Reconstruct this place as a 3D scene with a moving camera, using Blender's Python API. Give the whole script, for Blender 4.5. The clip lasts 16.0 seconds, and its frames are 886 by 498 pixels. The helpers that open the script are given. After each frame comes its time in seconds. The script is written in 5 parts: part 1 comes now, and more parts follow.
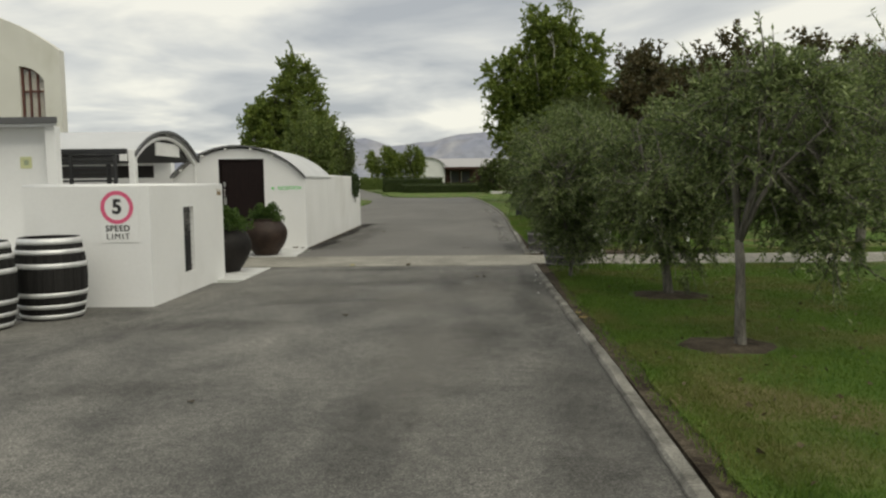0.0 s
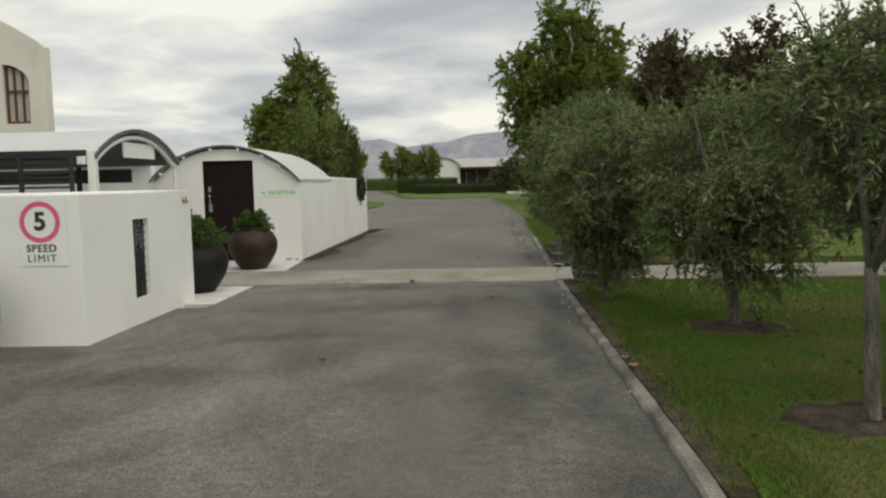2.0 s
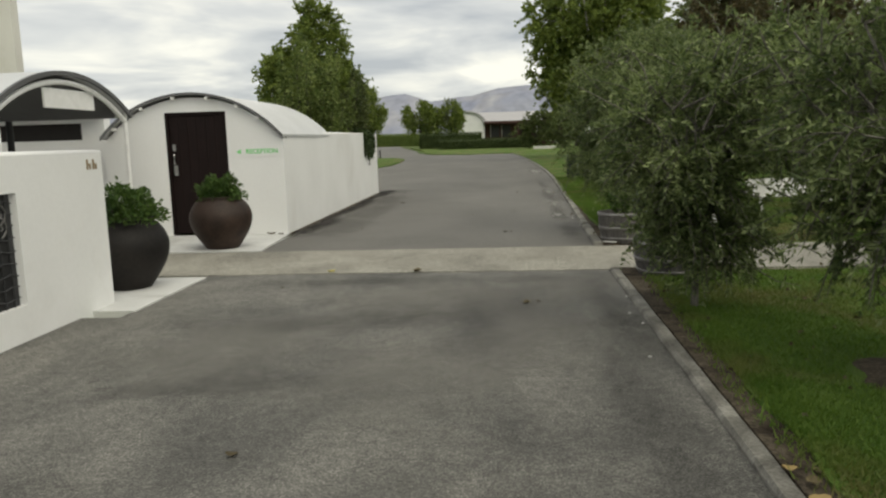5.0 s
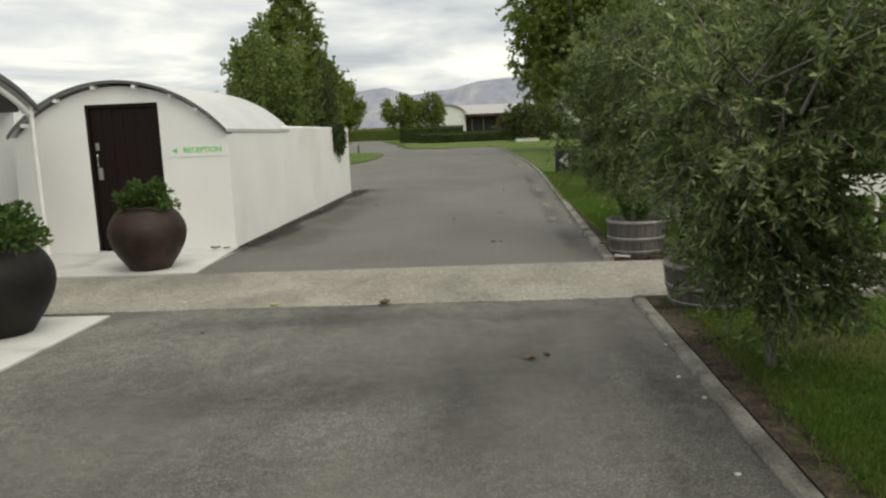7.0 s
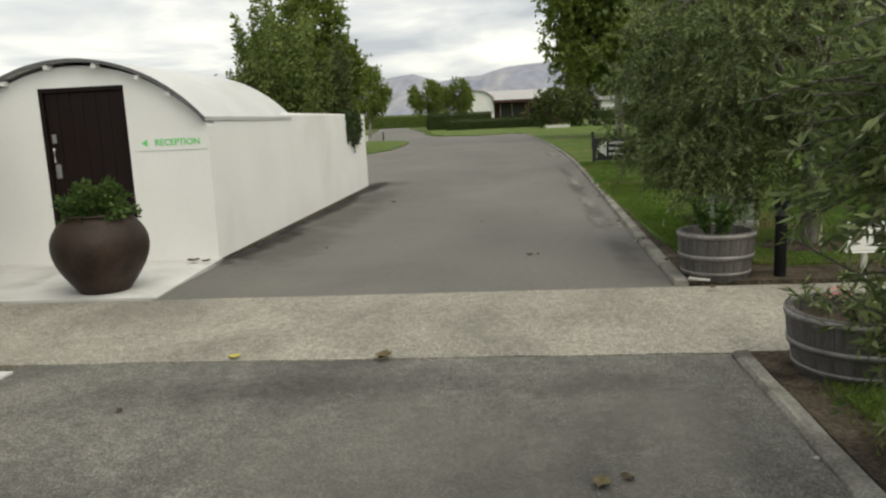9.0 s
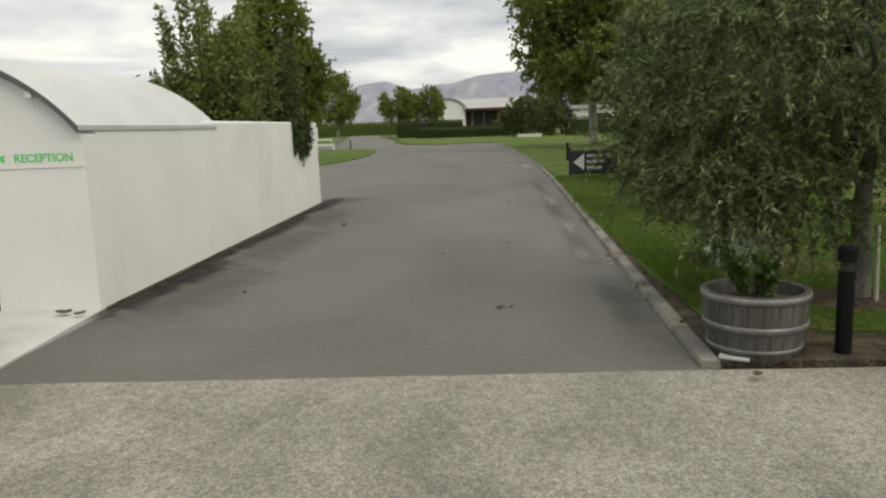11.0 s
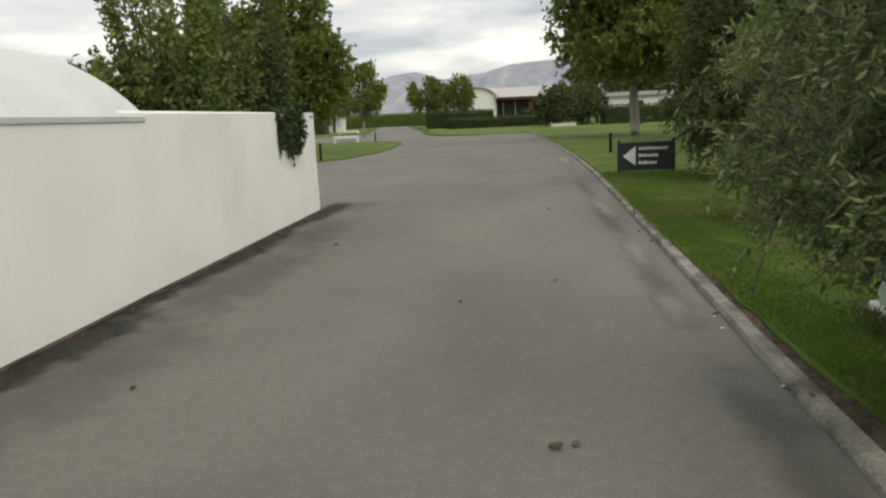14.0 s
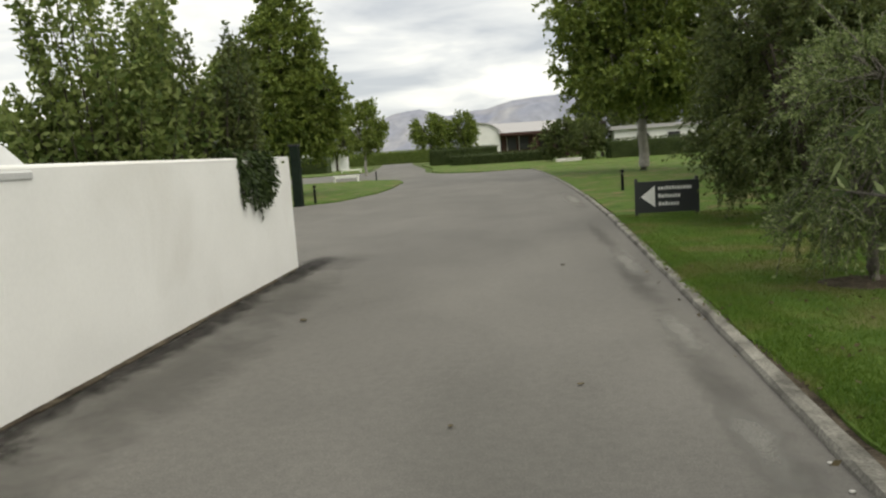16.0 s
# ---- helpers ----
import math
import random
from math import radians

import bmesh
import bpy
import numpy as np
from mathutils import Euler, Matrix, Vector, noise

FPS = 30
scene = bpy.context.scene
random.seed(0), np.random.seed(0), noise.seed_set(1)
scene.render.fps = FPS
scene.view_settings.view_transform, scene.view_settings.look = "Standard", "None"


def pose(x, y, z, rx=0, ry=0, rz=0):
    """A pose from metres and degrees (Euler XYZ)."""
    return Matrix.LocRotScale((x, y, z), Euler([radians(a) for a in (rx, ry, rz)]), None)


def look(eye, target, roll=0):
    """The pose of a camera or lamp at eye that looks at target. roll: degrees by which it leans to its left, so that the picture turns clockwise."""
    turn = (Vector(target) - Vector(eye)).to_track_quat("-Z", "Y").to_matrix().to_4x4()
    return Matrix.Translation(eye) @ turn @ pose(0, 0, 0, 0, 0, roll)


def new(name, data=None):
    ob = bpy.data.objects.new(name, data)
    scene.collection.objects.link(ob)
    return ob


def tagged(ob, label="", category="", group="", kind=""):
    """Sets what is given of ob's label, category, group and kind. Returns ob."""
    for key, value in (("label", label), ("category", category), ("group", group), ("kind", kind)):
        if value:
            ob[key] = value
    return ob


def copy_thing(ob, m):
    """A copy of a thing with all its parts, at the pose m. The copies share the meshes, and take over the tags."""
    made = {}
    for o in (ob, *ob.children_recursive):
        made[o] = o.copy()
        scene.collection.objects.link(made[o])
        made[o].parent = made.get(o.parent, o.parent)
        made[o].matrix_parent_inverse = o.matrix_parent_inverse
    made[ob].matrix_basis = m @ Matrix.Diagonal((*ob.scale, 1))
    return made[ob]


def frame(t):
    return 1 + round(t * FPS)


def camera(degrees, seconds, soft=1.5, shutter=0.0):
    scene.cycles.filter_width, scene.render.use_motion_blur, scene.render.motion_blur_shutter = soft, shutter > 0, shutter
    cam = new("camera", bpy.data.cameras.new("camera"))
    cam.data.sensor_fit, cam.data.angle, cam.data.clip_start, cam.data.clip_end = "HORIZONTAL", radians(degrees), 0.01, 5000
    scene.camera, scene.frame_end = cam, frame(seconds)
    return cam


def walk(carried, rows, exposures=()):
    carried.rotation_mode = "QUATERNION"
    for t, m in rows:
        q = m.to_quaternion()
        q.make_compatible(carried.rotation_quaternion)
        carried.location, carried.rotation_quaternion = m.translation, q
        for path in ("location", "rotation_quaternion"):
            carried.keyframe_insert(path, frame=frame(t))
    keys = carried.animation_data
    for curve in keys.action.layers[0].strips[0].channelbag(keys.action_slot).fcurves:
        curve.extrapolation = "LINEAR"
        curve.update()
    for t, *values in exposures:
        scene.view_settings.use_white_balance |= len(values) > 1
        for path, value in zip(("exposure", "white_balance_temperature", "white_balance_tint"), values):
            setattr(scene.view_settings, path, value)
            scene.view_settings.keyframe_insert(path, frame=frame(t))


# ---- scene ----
cam = camera(61.2, 16.0, soft=2.3)
PATH = [
    (0, (-0.129, -0.897, 1.429), (-0.17, 1.094, 1.254), -0.6),
    (0.5, (-0.12, -0.476, 1.451), (-0.123, 1.518, 1.288), -0.7),
    (1, (-0.085, -0.035, 1.434), (-0.111, 1.957, 1.258), -1.5),
    (1.5, (-0.054, 0.514, 1.437), (-0.135, 2.504, 1.258), -1.8),
    (2, (-0.061, 0.968, 1.467), (-0.146, 2.959, 1.293), -1.2),
    (2.5, (-0.022, 1.427, 1.47), (-0.166, 3.41, 1.256), -0.1),
    (3, (-0.023, 1.909, 1.47), (-0.145, 3.891, 1.237), -0.8),
    (3.5, (0.027, 2.432, 1.46), (-0.094, 4.412, 1.206), -1.3),
    (4, (0.002, 2.896, 1.462), (-0.152, 4.87, 1.176), -1.6),
    (6.5, (-0.132, 5.257, 1.463), (-0.267, 7.23, 1.17), -2.1),
    (7, (-0.128, 5.714, 1.46), (-0.236, 7.688, 1.152), -2.3),
    (7.5, (-0.124, 6.187, 1.478), (-0.265, 8.157, 1.16), -1.5),
    (8, (-0.153, 6.631, 1.489), (-0.281, 8.603, 1.177), -2.1),
    (8.5, (-0.136, 7.081, 1.478), (-0.313, 9.043, 1.137), -2.3),
    (9, (-0.178, 7.551, 1.465), (-0.361, 9.513, 1.126), -2.6),
    (11.5, (-0.083, 9.887, 1.504), (-0.179, 11.861, 1.198), -2.0),
    (12, (-0.054, 10.35, 1.483), (-0.148, 12.327, 1.193), -2.0),
    (12.5, (-0.053, 10.826, 1.477), (-0.204, 12.797, 1.174), -2.1),
    (13, (-0.089, 11.33, 1.478), (-0.225, 13.298, 1.152), -2.3),
    (13.5, (-0.086, 11.832, 1.484), (-0.297, 13.794, 1.157), -2.1),
    (14, (-0.144, 12.293, 1.482), (-0.336, 14.254, 1.138), -2.7),
    (14.5, (-0.184, 12.909, 1.491), (-0.382, 14.867, 1.134), -3.2),
    (15, (-0.212, 13.273, 1.503), (-0.404, 15.239, 1.19), -3.2),
    (15.5, (-0.218, 13.748, 1.532), (-0.349, 15.723, 1.243), -2.9),
    (16, (-0.149, 14.078, 1.561), (-0.354, 16.051, 1.311), -3.7),
]
walk(cam, [(t, look(eye, target, roll)) for t, eye, target, roll in PATH],
     exposures=((0, 0.25, 7450, 2), (4, 0.36, 7450, 2), (6.5, 0.50, 7450, 2), (8.5, 0.59, 7450, 2), (10, 0.55, 7450, 3), (11.5, 0.48, 7450, 3), (12.5, 0.57, 7450, 3), (13.5, 0.60, 7450, 3), (15, 0.55, 7450, 3), (16, 0.70, 7450, 3)))

# ---- world, sun, exposure ----
world = bpy.data.worlds.new("overcast_sky")
scene.world = world
world.use_nodes = True
wn, wl = world.node_tree.nodes, world.node_tree.links
bg = wn["Background"]
sky = wn.new("ShaderNodeTexSky")
sky.sky_type, sky.sun_disc = "NISHITA", False
sky.sun_elevation, sky.sun_rotation = radians(54), radians(136)
coord = wn.new("ShaderNodeTexCoord")
sep = wn.new("ShaderNodeSeparateXYZ")
wl.new(coord.outputs["Generated"], sep.inputs[0])
# flat cloud deck: direction divided by its height
lift = wn.new("ShaderNodeMath"); lift.operation = "MAXIMUM"; lift.inputs[1].default_value = 0.0
wl.new(sep.outputs["Z"], lift.inputs[0])
lift2 = wn.new("ShaderNodeMath"); lift2.operation = "ADD"; lift2.inputs[1].default_value = 0.12
wl.new(lift.outputs[0], lift2.inputs[0])
deck = wn.new("ShaderNodeVectorMath"); deck.operation = "DIVIDE"
wl.new(coord.outputs["Generated"], deck.inputs[0])
wl.new(lift2.outputs[0], deck.inputs[1])
cloud = wn.new("ShaderNodeTexNoise")
cloud.inputs["Scale"].default_value, cloud.inputs["Detail"].default_value = 1.0, 6
cloud.inputs["Roughness"].default_value, cloud.inputs["Distortion"].default_value = 0.5, 0.35
wl.new(deck.outputs[0], cloud.inputs["Vector"])
ramp = wn.new("ShaderNodeValToRGB")
ramp.color_ramp.elements[0].position, ramp.color_ramp.elements[0].color = 0.36, (0.47, 0.505, 0.615, 1)
ramp.color_ramp.elements[1].position, ramp.color_ramp.elements[1].color = 0.62, (1.0, 1.0, 1.035, 1)
mid = ramp.color_ramp.elements.new(0.5); mid.color = (0.70, 0.725, 0.82, 1)
wl.new(cloud.outputs["Fac"], ramp.inputs[0])
skyl = wn.new("ShaderNodeVectorMath"); skyl.operation = "SCALE"; skyl.inputs["Scale"].default_value = 0.10
wl.new(sky.outputs[0], skyl.inputs[0])
mixs = wn.new("ShaderNodeMix"); mixs.data_type = "RGBA"; mixs.inputs[0].default_value = 0.9
wl.new(skyl.outputs[0], mixs.inputs[6]); wl.new(ramp.outputs[0], mixs.inputs[7])
wl.new(mixs.outputs[2], bg.inputs["Color"])
bg.inputs["Strength"].default_value = 0.80
sun = new("sun", bpy.data.lights.new("sun", "SUN"))
sun.data.energy, sun.data.angle, sun.data.color = 1.35, radians(70), (1.0, 0.97, 0.92)
sun.matrix_world = look((0, 0, 30), (-13.0, 13.5, 30 - 26.0))


# ---- materials ----
def surface(name, c1, c2, scale=3.0, rough=0.85, bump=0.25, fine=60.0, grain=0.25, stain=None, stain_scale=0.6,
            stain_from=0.52, stain_to=0.7, metallic=0.0, per_object=0.0, per_island=0.0, relief=0.01, stretch=(1, 1, 1), spec=0.5, broken=0.5):
    """A surface of two tones, with fine grain, relief and, where given, stains of a third colour."""
    m = bpy.data.materials.new(name)
    m.use_nodes = True
    n, l = m.node_tree.nodes, m.node_tree.links
    b = n["Principled BSDF"]
    tc = n.new("ShaderNodeTexCoord")
    mp = n.new("ShaderNodeMapping"); mp.inputs["Scale"].default_value = stretch
    l.new(tc.outputs["Object"], mp.inputs[0])
    big = n.new("ShaderNodeTexNoise"); big.inputs["Scale"].default_value, big.inputs["Detail"].default_value = scale, 6
    big.inputs["Roughness"].default_value = broken
    small = n.new("ShaderNodeTexNoise"); small.inputs["Scale"].default_value, small.inputs["Detail"].default_value = fine, 3
    for node in (big, small):
        l.new(mp.outputs[0], node.inputs["Vector"])
    ra = n.new("ShaderNodeValToRGB")
    ra.color_ramp.elements[0].position, ra.color_ramp.elements[1].position = 0.32, 0.68
    ra.color_ramp.elements[0].color, ra.color_ramp.elements[1].color = (*c1, 1), (*c2, 1)
    l.new(big.outputs["Fac"], ra.inputs[0])
    colour = ra.outputs[0]
    if stain:
        st = n.new("ShaderNodeTexNoise"); st.inputs["Scale"].default_value, st.inputs["Detail"].default_value = stain_scale, 5
        st.inputs["Distortion"].default_value = 0.6
        l.new(mp.outputs[0], st.inputs["Vector"])
        mr = n.new("ShaderNodeMapRange"); mr.inputs[1].default_value, mr.inputs[2].default_value = stain_from, stain_to
        l.new(st.outputs["Fac"], mr.inputs[0])
        mx = n.new("ShaderNodeMix"); mx.data_type = "RGBA"
        l.new(mr.outputs[0], mx.inputs[0]); l.new(colour, mx.inputs[6]); mx.inputs[7].default_value = (*stain, 1)
        colour = mx.outputs[2]
    value = n.new("ShaderNodeMapRange")
    value.inputs[1].default_value, value.inputs[2].default_value = 0.3, 0.7
    value.inputs[3].default_value, value.inputs[4].default_value = 1 - grain, 1 + grain
    l.new(small.outputs["Fac"], value.inputs[0])
    factor = value.outputs[0]
    for amount, kind in ((per_object, "ShaderNodeObjectInfo"), (per_island, "ShaderNodeNewGeometry")):
        if amount:
            src = n.new(kind)
            out = src.outputs["Random"] if kind == "ShaderNodeObjectInfo" else src.outputs["Random Per Island"]
            rr = n.new("ShaderNodeMapRange"); rr.inputs[3].default_value, rr.inputs[4].default_value = 1 - amount, 1 + amount
            l.new(out, rr.inputs[0])
            mu = n.new("ShaderNodeMath"); mu.operation = "MULTIPLY"
            l.new(factor, mu.inputs[0]); l.new(rr.outputs[0], mu.inputs[1])
            factor = mu.outputs[0]
    sc = n.new("ShaderNodeVectorMath"); sc.operation = "SCALE"
    l.new(colour, sc.inputs[0]); l.new(factor, sc.inputs["Scale"])
    l.new(sc.outputs[0], b.inputs["Base Color"])
    b.inputs["Roughness"].default_value, b.inputs["Metallic"].default_value = rough, metallic
    b.inputs["Specular IOR Level"].default_value = spec
    if bump:
        bp = n.new("ShaderNodeBump"); bp.inputs["Strength"].default_value, bp.inputs["Distance"].default_value = bump, relief
        l.new(small.outputs["Fac"], bp.inputs["Height"]); l.new(bp.outputs[0], b.inputs["Normal"])
    return m


def leaf_surface(name, dark, light, through_colour, share=0.3, rough=0.55, dry=None, gloss=0.22):
    """Leaves, each of its own tone between two greens, that let some light through."""
    m = bpy.data.materials.new(name)
    m.use_nodes = True
    n, l = m.node_tree.nodes, m.node_tree.links
    b = n["Principled BSDF"]
    geo = n.new("ShaderNodeNewGeometry")
    tc = n.new("ShaderNodeTexCoord")
    nz = n.new("ShaderNodeTexNoise"); nz.inputs["Scale"].default_value, nz.inputs["Detail"].default_value = 1.6, 3
    l.new(tc.outputs["Object"], nz.inputs["Vector"])
    av = n.new("ShaderNodeMath"); av.operation = "MULTIPLY_ADD"; av.inputs[1].default_value = 0.65
    l.new(geo.outputs["Random Per Island"], av.inputs[0])
    sh = n.new("ShaderNodeMapRange"); sh.inputs[1].default_value, sh.inputs[2].default_value = 0.3, 0.7
    sh.inputs[3].default_value, sh.inputs[4].default_value = 0.0, 0.35
    l.new(nz.outputs["Fac"], sh.inputs[0]); l.new(sh.outputs[0], av.inputs[2])
    ra = n.new("ShaderNodeValToRGB")
    ra.color_ramp.elements[0].color, ra.color_ramp.elements[1].color = (*dark, 1), (*light, 1)
    ra.color_ramp.elements[0].position, ra.color_ramp.elements[1].position = 0.24, 0.97
    l.new(av.outputs[0], ra.inputs[0])
    colour = ra.outputs[0]
    if dry:
        dn = n.new("ShaderNodeTexNoise"); dn.inputs["Scale"].default_value, dn.inputs["Detail"].default_value, dn.inputs["Roughness"].default_value = 0.85, 5, 0.6
        l.new(tc.outputs["Object"], dn.inputs["Vector"])
        dr = n.new("ShaderNodeMapRange"); dr.inputs[1].default_value, dr.inputs[2].default_value, dr.inputs[4].default_value = 0.46, 0.60, 0.78
        l.new(dn.outputs["Fac"], dr.inputs[0])
        dm = n.new("ShaderNodeMix"); dm.data_type = "RGBA"; dm.inputs[7].default_value = (*dry, 1)
        l.new(dr.outputs[0], dm.inputs[0]); l.new(colour, dm.inputs[6])
        colour = dm.outputs[2]
    l.new(colour, b.inputs["Base Color"])
    b.inputs["Roughness"].default_value, b.inputs["Specular IOR Level"].default_value = rough, gloss
    tr = n.new("ShaderNodeBsdfTranslucent"); tr.inputs["Color"].default_value = (*through_colour, 1)
    mx = n.new("ShaderNodeMixShader"); mx.inputs[0].default_value = share
    l.new(b.outputs[0], mx.inputs[1]); l.new(tr.outputs[0], mx.inputs[2])
    l.new(mx.outputs[0], n["Material Output"].inputs["Surface"])
    return m


def plain(name, colour, rough=0.5, metallic=0.0):
    return surface(name, colour, tuple(c * 1.12 for c in colour), 8, rough, 0.05, 90, 0.06, metallic=metallic, relief=0.002)


def paving(name, dark, mid_tone, pale, speck, blotch=0.9, fine=95.0, relief=0.006, rough=0.78, lumps=0.07):
    """Asphalt: broad wear, cloudy blotches, fine stone grain and scattered pale chips."""
    m = bpy.data.materials.new(name)
    m.use_nodes = True
    n, l = m.node_tree.nodes, m.node_tree.links
    b = n["Principled BSDF"]
    tc = n.new("ShaderNodeTexCoord")

    def cloud_of(scale, detail, broken, warp=0.0, squash=(1, 1, 1)):
        mp = n.new("ShaderNodeMapping"); mp.inputs["Scale"].default_value = squash
        l.new(tc.outputs["Object"], mp.inputs[0])
        t = n.new("ShaderNodeTexNoise")
        t.inputs["Scale"].default_value, t.inputs["Detail"].default_value = scale, detail
        t.inputs["Roughness"].default_value, t.inputs["Distortion"].default_value = broken, warp
        l.new(mp.outputs[0], t.inputs["Vector"])
        return t.outputs["Fac"]

    def span(src, a0, a1, b0, b1):
        r = n.new("ShaderNodeMapRange"); r.interpolation_type = "SMOOTHSTEP"
        for k, v in enumerate((a0, a1, b0, b1)):
            r.inputs[k + 1].default_value = v
        l.new(src, r.inputs[0])
        return r.outputs[0]

    def times(p, q):
        r = n.new("ShaderNodeMath"); r.operation = "MULTIPLY"
        l.new(p, r.inputs[0]); l.new(q, r.inputs[1])
        return r.outputs[0]

    ra = n.new("ShaderNodeValToRGB")
    e = ra.color_ramp.elements
    e[0].position, e[0].color, e[1].position, e[1].color = 0.34, (*dark, 1), 0.68, (*pale, 1)
    e.new(0.5).color = (*mid_tone, 1)
    l.new(cloud_of(blotch, 9, 0.62, 0.5, (1.0, 0.62, 1.0)), ra.inputs[0])
    grain = cloud_of(fine, 4, 0.7)
    coarse = cloud_of(fine * 0.5, 3, 0.65)
    f = times(span(grain, 0.3, 0.7, 1 - speck, 1 + speck), span(coarse, 0.3, 0.72, 1 - speck * 0.7, 1 + speck * 0.7))
    f = times(f, span(cloud_of(0.16, 3, 0.5, 0.0, (1.6, 0.5, 1)), 0.3, 0.7, 0.86, 1.12))
    f = times(f, span(cloud_of(13.0, 5, 0.68), 0.34, 0.66, 1 - lumps, 1 + lumps))
    v = n.new("ShaderNodeTexVoronoi"); v.inputs["Scale"].default_value = 46.0
    l.new(tc.outputs["Object"], v.inputs["Vector"])
    f = times(f, span(v.outputs["Distance"], 0.08, 0.22, 1 + speck * 1.3, 1.0))
    sc = n.new("ShaderNodeVectorMath"); sc.operation = "SCALE"
    l.new(ra.outputs[0], sc.inputs[0]); l.new(f, sc.inputs["Scale"])
    l.new(sc.outputs[0], b.inputs["Base Color"])
    b.inputs["Roughness"].default_value, b.inputs["Specular IOR Level"].default_value = rough, 0.4
    bp = n.new("ShaderNodeBump"); bp.inputs["Strength"].default_value, bp.inputs["Distance"].default_value = 0.35, relief
    l.new(grain, bp.inputs["Height"]); l.new(bp.outputs[0], b.inputs["Normal"])
    return m


ASPHALT = paving("coarse_asphalt", (0.062, 0.060, 0.055), (0.114, 0.110, 0.099), (0.174, 0.167, 0.149), 0.50, lumps=0.20)
SMOOTHASPHALT = paving("smooth_asphalt", (0.114, 0.109, 0.099), (0.132, 0.126, 0.115), (0.149, 0.142, 0.129), 0.15, 0.5, 110.0, 0.003)
AGGREGATE = paving("aggregate_concrete", (0.200, 0.189, 0.162), (0.262, 0.248, 0.212), (0.318, 0.302, 0.258), 0.34, 1.1, 90.0, 0.005, 0.9, 0.12)
SLAB = surface("pale_concrete", (0.50, 0.50, 0.49), (0.60, 0.60, 0.585), 1.8, 0.85, 0.25, 70, 0.1, stain=(0.42, 0.415, 0.40), stain_scale=1.6)
KERB = surface("kerb_concrete", (0.165, 0.158, 0.138), (0.29, 0.278, 0.242), 3.2, 0.92, 0.7, 55, 0.3, stain=(0.085, 0.080, 0.068), stain_scale=2.2, stain_from=0.46, stain_to=0.64, relief=0.015)
PLASTER = surface("white_plaster", (0.735, 0.735, 0.725), (0.78, 0.78, 0.772), 1.1, 0.9, 0.14, 26, 0.015, stain=(0.66, 0.652, 0.63), stain_scale=0.7, stain_from=0.58, stain_to=0.8, relief=0.008, spec=0.2)
BEIGE = surface("cream_plaster", (0.63, 0.612, 0.565), (0.69, 0.673, 0.625), 0.8, 0.9, 0.3, 30, 0.03, stain=(0.56, 0.54, 0.475), stain_scale=0.5, spec=0.2)
ROOFING = surface("grey_roof_sheet", (0.53, 0.535, 0.54), (0.60, 0.605, 0.61), 1.2, 0.45, 0.1, 40, 0.05, stain=(0.49, 0.495, 0.50), stain_scale=1.1, metallic=0.1)
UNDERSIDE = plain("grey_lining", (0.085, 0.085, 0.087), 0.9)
TRIM = plain("grey_edge_trim", (0.09, 0.09, 0.092), 0.6)
DARKSTEEL = plain("dark_steel", (0.022, 0.0225, 0.024), 0.6, 0.1)
BLACKPAINT = surface("black_bollard_paint", (0.007, 0.007, 0.0075), (0.010, 0.010, 0.011), 8, 0.85, 0.05, 90, 0.06, relief=0.002, spec=0.12)
WHITESTEEL = plain("white_painted_steel", (0.72, 0.72, 0.71), 0.4)
DOORWOOD = surface("dark_door_wood", (0.0075, 0.0036, 0.0034), (0.0125, 0.0058, 0.0052), 5, 0.65, 0.3, 50, 0.25, stretch=(6, 6, 0.6), relief=0.003, spec=0.2)
STEEL = surface("brushed_steel", (0.5, 0.5, 0.49), (0.6, 0.6, 0.58), 12, 0.32, 0.1, 120, 0.08, metallic=0.9)
HOOP = surface("galvanised_hoop", (0.56, 0.57, 0.57), (0.72, 0.72, 0.71), 9, 0.42, 0.15, 60, 0.12, metallic=0.45, per_object=0.08)
STAVE = surface("black_barrel_stave", (0.010, 0.0095, 0.009), (0.019, 0.018, 0.017), 6, 0.7, 0.4, 40, 0.3, stretch=(5, 5, 0.6), per_object=0.25, relief=0.004, spec=0.2)
OLDSTAVE = surface("weathered_oak_stave", (0.052, 0.048, 0.045), (0.115, 0.107, 0.100), 5, 0.85, 0.6, 36, 0.3, stretch=(6, 6, 0.5), per_object=0.28, relief=0.005)
OLDHOOP = surface("dull_hoop", (0.16, 0.155, 0.15), (0.26, 0.25, 0.245), 7, 0.55, 0.3, 50, 0.2, metallic=0.5)
BROWNPOT = surface("brown_glaze", (0.021, 0.0135, 0.0105), (0.050, 0.031, 0.023), 2.6, 0.55, 0.25, 30, 0.2, stain=(0.016, 0.011, 0.0095), stain_scale=2.4, relief=0.004, spec=0.25)
DARKPOT = surface("charcoal_glaze", (0.011, 0.010, 0.0095), (0.021, 0.018, 0.016), 3, 0.6, 0.25, 30, 0.2, relief=0.004, spec=0.2)
SOIL = surface("dark_soil", (0.052, 0.042, 0.031), (0.115, 0.095, 0.070), 7, 0.95, 0.9, 45, 0.4, stain=(0.028, 0.021, 0.016), stain_scale=3, relief=0.03, spec=0.1)
LAWN = surface("lawn", (0.056, 0.112, 0.018), (0.108, 0.170, 0.034), 2.2, 0.9, 0.9, 90, 0.45, stain=(0.170, 0.148, 0.070), stain_scale=0.85, stain_from=0.50, stain_to=0.66, relief=0.03, spec=0.15)
